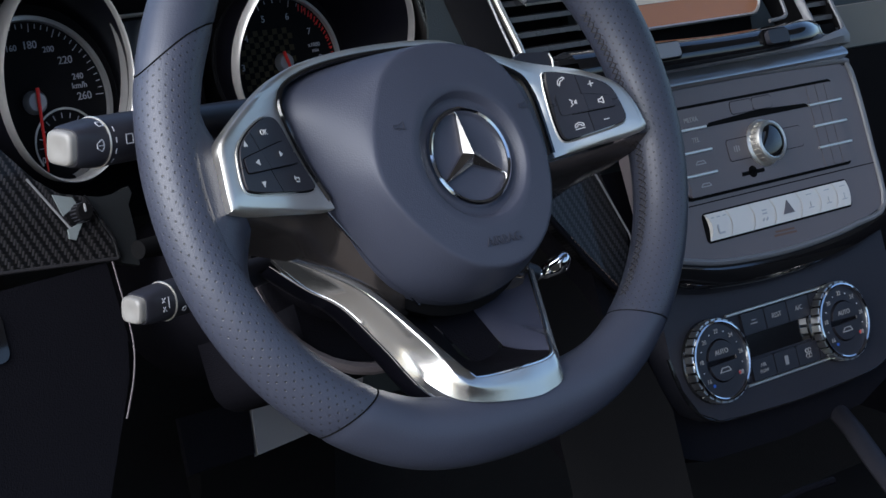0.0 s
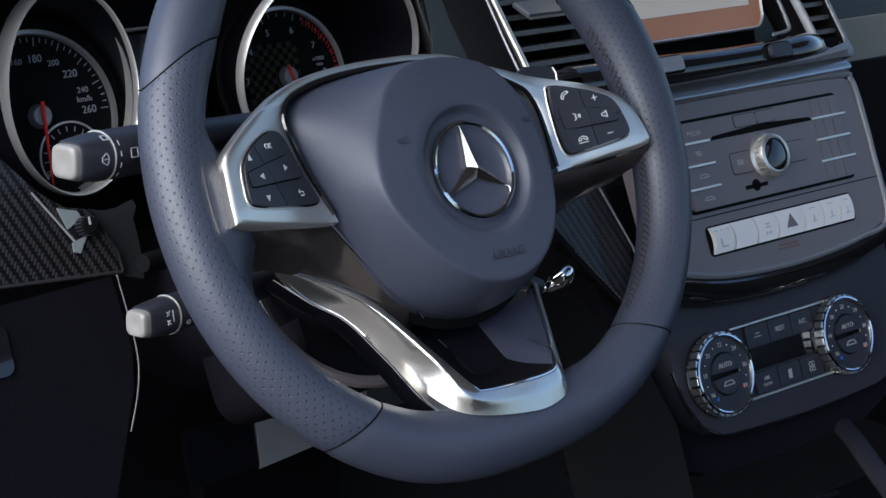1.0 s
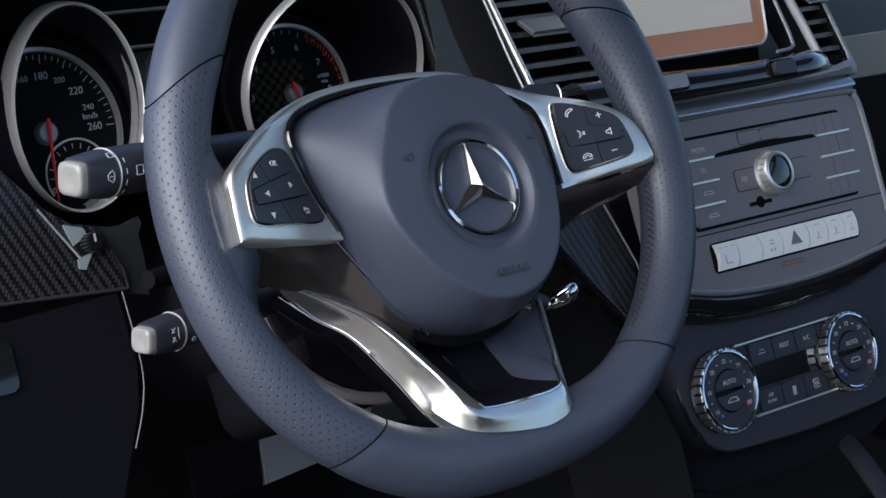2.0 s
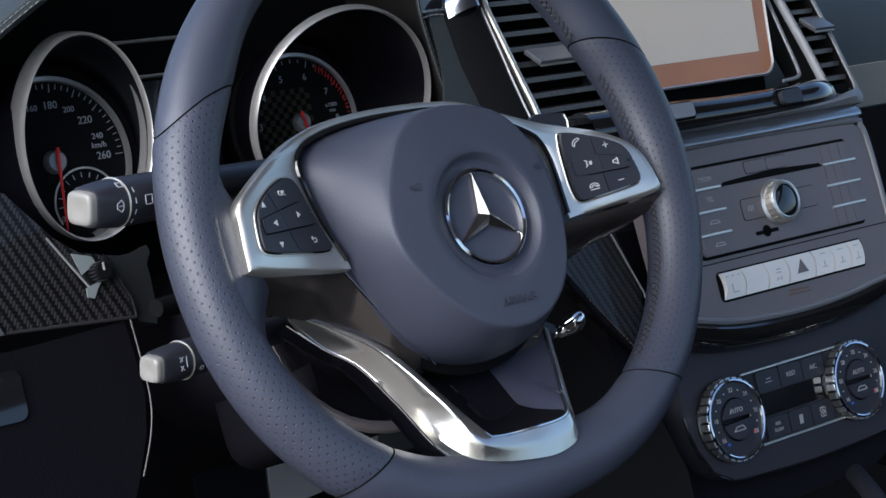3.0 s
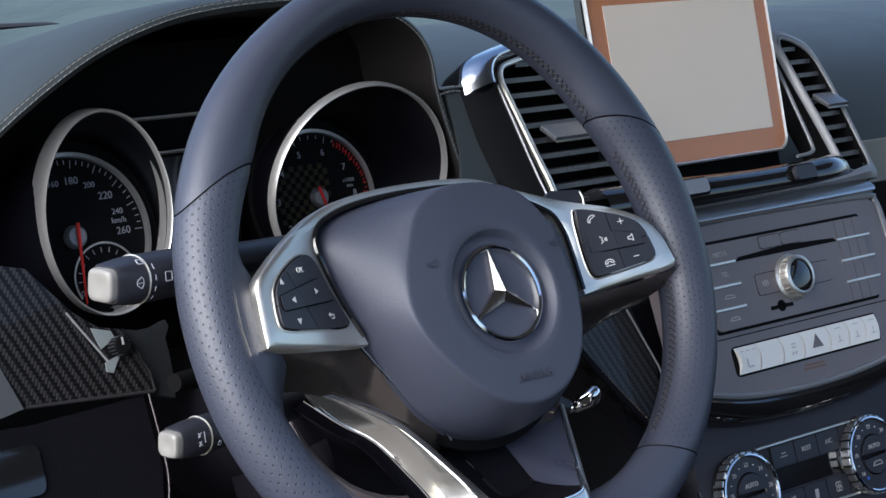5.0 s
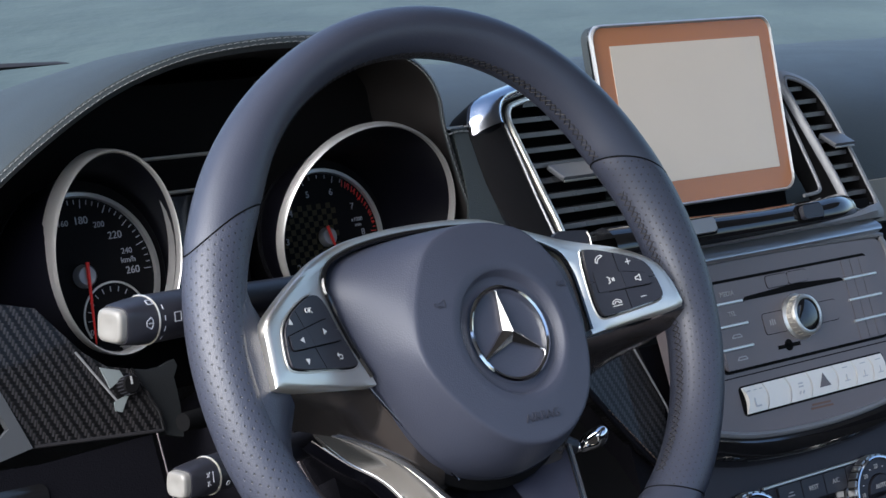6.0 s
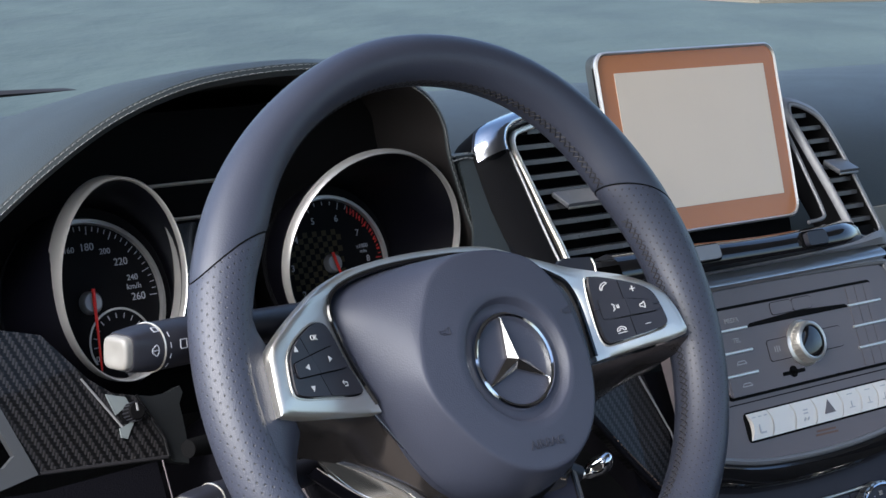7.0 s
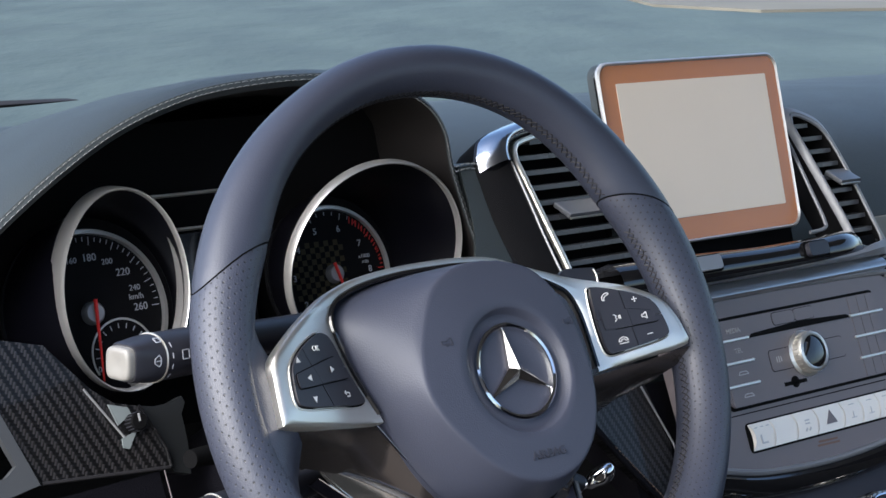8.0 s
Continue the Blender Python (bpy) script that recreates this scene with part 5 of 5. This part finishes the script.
    cx, cy = sum(p[0] for p in pod) / len(pod), sum(p[1] for p in pod) / len(pod)
    for half in split(small, *SEAM_H[side], 0.0004):
        for quarter in split(half, *SEAM_V[side], 0.0006):
            part("push_button", slab(quarter, 0.0008, 0.0042, 0.0011, 2, lift), BUTTON, panel)
    quad = ROCKER[side]
    shape = []
    for k in range(4):
        p, q = Vector(quad[k]), Vector(quad[(k + 1) % 4])
        shape += [tuple(p.lerp(q, 0.06)), tuple(p.lerp(q, 0.5)), tuple(p.lerp(q, 0.94))]
    shape = rounded_off(shape, 1)
    part("rocker_gap", slab(inset(shape, -0.0006), 0.0012, 0.00435, 0, 1, lift), MATT, panel)
    for half in split(shape, *SEAM_V[side], 0.0002):
        part("rocker", slab(half, 0.0015, 0.0054, 0.0008, 2, lift), BUTTON, panel, "raised rocker switch")
    return panel, cx, cy, lift


def icon(panel, segs, width, x, y, z, lift, size=0.7):
    bm = bars([((x + a * size, y + b * size), (x + c * size, y + d * size)) for (a, b), (c, d) in segs], width * size, z, z + 0.0002)
    for v in bm.verts:
        v.co.z += lift(x, y) + (lift(v.co.x, v.co.y) - lift(x, y))
    return part("mark", moved(bm, pose(0, 0, 0.0006)), WHITE, panel)


def arrow(panel, x, y, z, turn, lift, size=0.0021):
    pts = [(size * math.cos(radians(turn + a)), size * math.sin(radians(turn + a))) for a in (0, 125, 235)]
    bm = slab([(x + a, y + b) for a, b in pts], z, z + 0.0002, 0, 1, lift)
    return part("mark", bm, WHITE, panel)


pl, lx, ly, lift_l = spoke(-1)
arrow(pl, -0.1393, 0.0293, 0.0042, 90, lift_l)
arrow(pl, -0.1344, 0.0189, 0.0054, 180, lift_l)
arrow(pl, -0.1145, 0.0226, 0.0054, 0, lift_l)
arrow(pl, -0.1336, 0.0075, 0.0042, 270, lift_l)
text("mark", "OK", 0.0043, pose(-0.1224, 0.0351, lift_l(-0.1224, 0) + 0.0045, 0, 20, 0), pl, WHITE)
icon(pl, [((-0.003, 0.0012), (0.003, 0.0012)), ((0.003, 0.0012), (0.003, -0.0018)), ((0.003, -0.0018), (-0.001, -0.0018)), ((-0.003, 0.0012), (-0.0012, 0.0027)), ((-0.003, 0.0012), (-0.0012, -0.0003))], 0.0010, -0.1063, 0.0083, 0.0046, lift_l)
pr, qx, qy, lift_r = spoke(1)
ICON_R = [((0.1025, 0.0372, 0.0046), [((-0.0036, -0.0022), (-0.003, 0.0005)), ((-0.003, 0.0005), (-0.0010, 0.0026)), ((-0.0010, 0.0026), (0.0018, 0.0034)), ((0.0018, 0.0034), (0.0034, 0.0022)), ((0.0034, 0.0022), (0.0018, 0.0014)), ((0.0018, 0.0014), (-0.0008, 0.0002)), ((-0.0008, 0.0002), (-0.0020, -0.0020)), ((-0.0036, -0.0022), (-0.0020, -0.0032)), ((-0.0020, -0.0032), (-0.0020, -0.0020))]),
          ((0.1186, 0.0314, 0.0046), [((-0.0026, 0), (0.0026, 0)), ((0, -0.0026), (0, 0.0026))]),
          ((0.1218, 0.0080, 0.0046), [((-0.0026, 0), (0.0026, 0))]),
          ((0.1050, 0.0227, 0.0056), [((-0.0026, 0.0034), (-0.0004, 0.0016)), ((-0.0004, 0.0016), (-0.0016, 0.0)), ((-0.0016, 0.0), (-0.0004, -0.0014)), ((-0.0004, -0.0014), (-0.0026, -0.0030)), ((0.0014, 0.0014), (0.0014, -0.0014)), ((0.0026, 0.0018), (0.0026, -0.0018))]),
          ((0.1212, 0.0198, 0.0056), [((-0.0026, 0.0012), (-0.0006, 0.0012)), ((-0.0006, 0.0012), (0.0018, 0.0030)), ((0.0018, 0.0030), (0.0018, -0.0030)), ((0.0018, -0.0030), (-0.0006, -0.0012)), ((-0.0006, -0.0012), (-0.0026, -0.0012)), ((-0.0026, -0.0012), (-0.0026, 0.0012))]),
          ((0.1052, 0.0086, 0.0046), [((-0.0040, -0.0012), (-0.0030, 0.0012)), ((-0.0030, 0.0012), (0, 0.0024)), ((0, 0.0024), (0.0030, 0.0012)), ((0.0030, 0.0012), (0.0040, -0.0012)), ((-0.0040, -0.0012), (-0.0018, -0.0012)), ((0.0018, -0.0012), (0.0040, -0.0012)), ((-0.0018, -0.0012), (-0.0012, 0.0004)), ((0.0018, -0.0012), (0.0012, 0.0004)), ((-0.0012, 0.0004), (0.0012, 0.0004)), ((-0.0040, -0.0032), (0.0040, -0.0032))])]
for (x, y, z), strokes in ICON_R:
    icon(pr, strokes, 0.00075, x, y, z, lift_r)

part("shift_paddle", slab([(0.0805, 0.0517), (0.0872, 0.0598), (0.092, 0.0622), (0.1157, 0.0604), (0.1174, 0.0575), (0.1161, 0.0471)], -0.040, -0.034, 0.0012), BUTTON, WHEEL, "black shift paddle behind the spoke")
part("paddle_edge", tube([(x, y, -0.033) for x, y in [(0.1141, 0.0592), (0.1154, 0.0553), (0.1144, 0.0493)]], 0.0006, 6), SATIN, WHEEL, "bright paddle edge")


def lower_spoke():
    """The silver V below the airbag cover, with its dark trough and the smoked panels above its arms."""
    inner = [(-0.105, -0.023, -0.060), (-0.085, -0.035, -0.052), (-0.065, -0.055, -0.040), (-0.048, -0.092, -0.022), (-0.035, -0.115, -0.013), (-0.028, -0.1195, -0.011), (0.0, -0.1205, -0.010),
             (0.018, -0.1200, -0.011), (0.026, -0.1175, -0.012), (0.030, -0.112, -0.016), (0.0345, -0.107, -0.021), (0.0405, -0.101, -0.027), (0.0565, -0.066, -0.044)]
    outer = [(-0.105, -0.025, -0.062), (-0.088, -0.045, -0.056), (-0.075, -0.061, -0.046), (-0.065, -0.087, -0.035), (-0.054, -0.118, -0.022), (-0.038, -0.132, -0.014), (0.0, -0.1395, -0.011),
             (0.020, -0.1380, -0.012), (0.029, -0.1335, -0.013), (0.0335, -0.124, -0.016), (0.038, -0.115, -0.021), (0.0435, -0.1035, -0.027), (0.0590, -0.0675, -0.044)]
    a, b = smooth_line(inner, 6), smooth_line(outer, 6)
    for p in a + b:
        k = smoothstep(0.090, 0.118, -p.y)
        p += Vector((-0.0047, -0.0009, 0.0055)) * k
    def flat_end(x, f, z):
        k = smoothstep(-0.055, -0.030, x) if 0.05 < f < 0.97 else 0.0
        return z * (1 - k) + (0.001 - 0.0008 * f) * k
    rows = []
    for f, z in ((0.0, -0.014), (0.0, -0.002), (0.02, 0.0002), (0.05, 0.0008), (0.22, 0.0018), (0.40, 0.0024), (0.46, 0.0018), (0.60, -0.0024), (0.78, -0.0066), (0.93, -0.0092), (0.97, -0.0090), (1.0, -0.0095), (1.0, -0.016)):
        rows.append([Vector((p.x + (q.x - p.x) * f, p.y + (q.y - p.y) * f, p.z + (q.z - p.z) * f + (p.z - q.z) * 0.9 * min(f, 0.44 * (1 - f) / 0.56) + flat_end(p.x, f, z) * min(1, (q - p).length / 0.012))) for p, q in zip(a, b)])
    v = part("lower_spoke", grid(rows), POLISHED, WHEEL, "satin silver lower spoke", angle=30)
    part("spoke_edge", tube([(p.x, p.y, p.z - 0.0008) for p in a], 0.0009, 6), CHROME, v)
    arm = [p for p in b if -0.104 < p.x < -0.040]
    part("spoke_edge", tube([(p.x, p.y, p.z - 0.0092) for p in arm], 0.0006, 6), CHROME, v)
    part("under_band", grid([[p + Vector((0, 0, -0.0105)) for p in arm], [p + Vector((-0.001, -0.002, -0.018)) for p in arm], [p + Vector((0.004, 0.0, -0.030)) for p in arm]]), TUBE_BLACK, v, "gloss black band under the arm")
    left = [p for p in a if p.x < 0.0225]
    right = [p for p in a if p.x >= 0.0222]
    floor = [Vector((0.004, -0.045, -0.075)), Vector((0.008, -0.075, -0.062)), Vector((0.011, -0.108, -0.047)), Vector((0.004, -0.112, -0.046))]
    def wall(edge, base, name, material):
        line = smooth_line(base, 8)
        pick = []
        for i in range(len(edge)):
            f = i * (len(line) - 1) / (len(edge) - 1)
            k = min(int(f), len(line) - 2)
            pick.append(line[k].lerp(line[k + 1], f - k))
        strip = [[p + Vector((0, 0.001, -0.003)) for p in edge]] + [[p.lerp(q, f) + Vector((0, 0.001, -0.003 - 0.004 * math.sin(math.pi * f))) for p, q in zip(edge, pick)] for f in (0.15, 0.3, 0.45, 0.6, 0.8, 1.0)]
        part(name, grid(strip), material, v, "dark trough wall, the left one with shade in its colour", angle=80)
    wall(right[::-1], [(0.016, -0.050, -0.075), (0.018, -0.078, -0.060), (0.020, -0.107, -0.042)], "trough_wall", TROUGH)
    # Left wall and floor get a near-black copy: shade as colour.
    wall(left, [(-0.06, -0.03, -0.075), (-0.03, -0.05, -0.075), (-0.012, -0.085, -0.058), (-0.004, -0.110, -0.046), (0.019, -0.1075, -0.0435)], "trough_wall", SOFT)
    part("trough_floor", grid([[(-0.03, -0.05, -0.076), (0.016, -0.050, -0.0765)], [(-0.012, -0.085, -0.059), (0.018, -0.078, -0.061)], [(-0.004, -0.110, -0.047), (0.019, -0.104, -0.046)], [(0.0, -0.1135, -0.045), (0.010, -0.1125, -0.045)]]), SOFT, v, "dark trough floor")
    for s in (-1, 1):
        smoked = [[(s * x, y, z) for x, y, z in row] for row in (
            [(0.155, -0.004, -0.012), (0.12, -0.007, -0.022), (0.083, -0.008, -0.034), (0.074, -0.022, -0.035), (0.060, -0.043, -0.036), (0.044, -0.062, -0.037), (0.033, -0.071, -0.044)],
            [(0.152, -0.012, -0.024), (0.12, -0.016, -0.034), (0.088, -0.020, -0.041), (0.076, -0.034, -0.042), (0.062, -0.052, -0.040), (0.046, -0.068, -0.040), (0.035, -0.073, -0.050)],
            [(0.150, -0.016, -0.050), (0.12, -0.022, -0.056), (0.095, -0.030, -0.058), (0.080, -0.042, -0.054), (0.064, -0.058, -0.046), (0.048, -0.074, -0.044), (0.037, -0.076, -0.056)])]
        part("smoked_panel", grid(smoked), SMOKED, v, "smoked bronze metal panel")
        line = [(s * x, y, z + 0.0015) for x, y, z in ((0.083, -0.008, -0.034), (0.074, -0.022, -0.035), (0.060, -0.043, -0.036), (0.044, -0.062, -0.037), (0.034, -0.071, -0.042))]
        part("bright_line", tube(smooth_line(line, 4), 0.0008, 6), CHROME, v)


SMOKED = mat("smoked_metal", (0.16, 0.138, 0.128), 0.2, 0.9, vary=0.1)
lower_spoke()


def column():
    """The steering column's shroud and the hub behind the wheel."""
    c = thing("steering_column", pose(0, 0, HUB), "black steering column shroud behind the wheel", "steering column")
    hub = lathe([(0.0, -0.030), (0.07, -0.032), (0.082, -0.045), (0.075, -0.085), (0.06, -0.10)], 40)
    m = panel_pose(0, 0, 0, 26.7)
    m.translation.z -= HUB
    part("hub_cover", moved(hub, m), MATT, c)
    body = [[(0.062 * f * math.cos(radians(a)), 0.055 * f * math.sin(radians(a)) - 0.005, z) for a in range(0, 360, 12)] for f, z in ((1.0, -0.09), (1.15, -0.12), (1.2, -0.20), (1.1, -0.32))]
    # Shroud and lower case share the plastic that has shade in its colour.
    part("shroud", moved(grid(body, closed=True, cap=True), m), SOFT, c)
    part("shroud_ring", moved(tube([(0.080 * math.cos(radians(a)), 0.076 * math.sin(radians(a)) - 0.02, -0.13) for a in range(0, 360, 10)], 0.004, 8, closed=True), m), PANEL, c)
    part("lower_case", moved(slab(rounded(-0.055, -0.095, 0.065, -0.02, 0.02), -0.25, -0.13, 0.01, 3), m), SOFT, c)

    part("adjuster", tube([(-0.1034, 0.19, -0.0768), (-0.074, 0.2, -0.08)], [0.0058, 0.0072], 16), MATT, c, "small dark column adjuster")


column()


def stalk(name, label, tip, end, radius, cap_w, cap_h):
    """A control stalk whose axis runs from tip to end, with a cream end button and a bright ring."""
    tip, end = Vector(tip), Vector(end)
    length = (end - tip).length
    m = Matrix.Translation(tip) @ (end - tip).to_track_quat("Z", "Y").to_matrix().to_4x4()
    m.translation.z += HUB
    s = thing(name, m, label, "control stalk", "column stalks")
    def ring(r, z, k=0.9):
        return [(r * math.copysign(abs(math.cos(t)) ** k, math.cos(t)), r * math.copysign(abs(math.sin(t)) ** k, math.sin(t)), z) for t in np.linspace(0, 2 * math.pi, 48, endpoint=False)]
    body = [ring(radius * f, z, k) for f, z, k in ((0.66, -0.0005, 0.5), (0.74, -0.0005, 0.5), (0.79, 0.001, 0.52), (0.84, 0.005, 0.6), (0.92, 0.011, 0.75), (0.98, 0.017, 0.9), (1.0, 0.022, 1.0), (1.0, 0.045, 1.0), (0.97, 0.06, 1.0), (0.80, 0.09, 1.0), (0.7, length, 1.0))]
    part("grip", grid(body, closed=True, cap=True), BUTTON, s)
    part("end_button", grid([ring(radius * f, z, k) for f, z, k in ((0.68, 0.003, 0.5), (0.68, -0.0030, 0.5), (0.655, -0.0043, 0.5), (0.60, -0.0050, 0.52), (0.45, -0.0052, 0.6), (0.25, -0.0047, 0.8), (0.04, -0.0045, 1.0))], closed=True, cap=True), CREAM, s, "cream end button")
    part("bright_ring", tube(ring(radius * 0.995, 0.0195, 0.95), 0.0006, 6, closed=True), SATIN, s, "thin bright ring")
    return s, radius


TO_DRIVER = Vector((-0.45, -0.82, 0.20))


def stalk_mark(s, segs, z, angle, radius, width=0.00055):
    """White marks on the side of a stalk, at z along its axis."""
    bm = bars([((p[0] * 1.2, p[1] * 1.2), (q[0] * 1.2, q[1] * 1.2)) for p, q in segs], width, 0.0, 0.0003)
    d = s.matrix_world.to_3x3().transposed() @ TO_DRIVER
    m = pose(0, 0, 0, 0, 0, math.degrees(math.atan2(d.y, d.x)) + angle) @ pose(radius * 1.0, 0, z, 0, 90, 0) @ pose(0, 0, 0, 0, 0, 90)
    part("mark", moved(bm, m), DIAL_PRINT, s)


WIPER, WR = stalk("wiper_stalk", "black wiper stalk with a cream end button and white marks", (-0.220, 0.060, 0.027), (-0.06, 0.103, 0.018), 0.0131, 0.02, 0.026)
TURN, TR = stalk("cruise_stalk", "short black cruise stalk with a cream end button", (-0.1895, 0.0490, -0.0625), (-0.06, 0.085, -0.068), 0.0104, 0.016, 0.02)


ARC = [((0.003 * math.cos(radians(a)), 0.003 * math.sin(radians(a)) - 0.001), (0.003 * math.cos(radians(a + 30)), 0.003 * math.sin(radians(a + 30)) - 0.001)) for a in range(30, 150, 30)]
stalk_mark(WIPER, ARC + [((-0.0025, 0.0005), (-0.001, -0.002)), ((0.0025, 0.0005), (0.001, -0.002)), ((-0.001, -0.002), (0.001, -0.002)), ((0, -0.001), (0, 0.002))], 0.0125, 10, WR * 0.97)
stalk_mark(WIPER, [((-0.0015, 0.0015), (-0.0015, -0.0015)), ((-0.0015, -0.0015), (0.001, -0.0015)), ((0.001, -0.0015), (0.001, 0.0015)), ((0.001, 0.0015), (-0.0015, 0.0015))], 0.0165, -40, WR)
for k in range(4):
    stalk_mark(WIPER, [((-0.0012, 0), (0.0012, 0))], 0.0235, 55 - 26 * k, WR)
stalk_mark(WIPER, [((-0.002, -0.002), (0.002, -0.002)), ((0.002, -0.002), (0.002, 0.002)), ((0.002, 0.002), (-0.002, 0.002)), ((-0.002, 0.002), (-0.002, -0.002))], 0.033, 5, WR)
stalk_mark(TURN, [((-0.003, 0.002), (0.002, 0.002)), ((-0.003, -0.002), (-0.001, -0.0005)), ((0.003, -0.002), (0.001, -0.0005)), ((-0.001, -0.002), (-0.003, 0.0)), ((0.001, -0.002), (0.003, 0.0))], 0.0115, 5, TR * 0.97)
for k in range(2):
    stalk_mark(TURN, [((0.0012 * math.cos(a), 0.0012 * math.sin(a)), (0.0012 * math.cos(a + 1.05), 0.0012 * math.sin(a + 1.05))) for a in np.linspace(0, 5.2, 6)], 0.026, 35 - 60 * k, TR, 0.0005)


def gear_stalk():
    g = thing("gear_stalk", pose(0, 0, HUB), "short chrome-tipped selector stalk behind the wheel", "control stalk", "column stalks")
    part("rod", tube([(0.06, 0.12, -0.085), (0.11, 0.11, -0.105), (0.148, 0.10, -0.121)], [0.012, 0.009, 0.006], 12), BUTTON, g)
    m = pose(0.16, 0.098, -0.118, 90, 0, -40)
    head = [(-0.0070, -0.0030), (-0.0030, 0.0035), (0.0040, 0.0080), (0.0085, 0.0095), (0.0116, 0.0060), (0.0112, 0.0), (0.0076, -0.0040), (0.0030, -0.0056), (-0.0040, -0.0080)]
    cx, cy = 0.0025, 0.0012
    rows = [[(cx + (x - cx) * f, cy + (y - cy) * f, z) for x, y in rounded_off(head, 2)] for f, z in ((0.6, -0.006), (1.05, -0.005), (1.2, -0.002), (1.16, 0.001), (0.92, 0.0042), (0.62, 0.0056), (0.50, 0.0058), (0.42, 0.0040), (0.05, 0.0036))]
    neck = tube([(-0.0160, -0.0068, -0.001), (-0.0100, -0.0058, 0.0), (-0.0030, -0.0035, 0.0)], [0.0042, 0.0040, 0.0034], 14)
    tip = part("tip", moved(joined(grid(rows, closed=True), neck), m), CHROME, g, "polished chrome tip", angle=50)
    part("tip_inlay", moved(slab(rounded(-0.0005, -0.0014, 0.0055, 0.0038, 0.001), 0.0037, 0.0043, 0.0002), m), PIANO, tip, "dark recess in the tip")


gear_stalk()


def footwell():
    p = thing("foot_rest", pose(0, 0, HUB), "grey metal foot rest plate low in the dark footwell", "foot rest")
    m = panel_pose(0, 0.40, -0.35, 30)
    m.translation.z -= HUB
    part("plate", moved(slab([(0.128, 0.010), (0.262, 0.022), (0.262, 0.075), (0.137, 0.056)], -0.006, 0.0, 0.002), m), PALE_METAL, p, "pale metal plate")
    part("pad", moved(slab([(0.062, 0.010), (0.126, 0.012), (0.135, 0.056), (0.068, 0.057)], -0.006, -0.001, 0.002), m), SOFT, p)
    part("bracket", box(0.10, 0.45, -0.62, 0.24, 0.48, -0.35, 0.004), MATT, p)


PALE_METAL = mat("pale_metal", (0.22, 0.22, 0.235), 0.5, 0.3, vary=0.12)
footwell()


def cowl():
    c = thing("windscreen_cowl", pose(0, 0, HUB), "thin dark cowl edge at the foot of the windscreen", "cowl")
    rows = [[(-0.42, y, 0.100 + z), (-0.10, y, 0.103 + z * 0.9), (0.03, y, 0.1035 + z * 0.7), (0.095, y, 0.101 + z * 0.1)] for y, z in ((0.70, -0.008), (0.695, -0.004), (0.70, 0.0), (0.72, -0.002))]
    part("edge", grid(rows), THREAD, c)
    part("base", box(-0.42, 0.66, 0.02, -0.30, 0.74, 0.078, 0.004), MATT, c)


cowl()
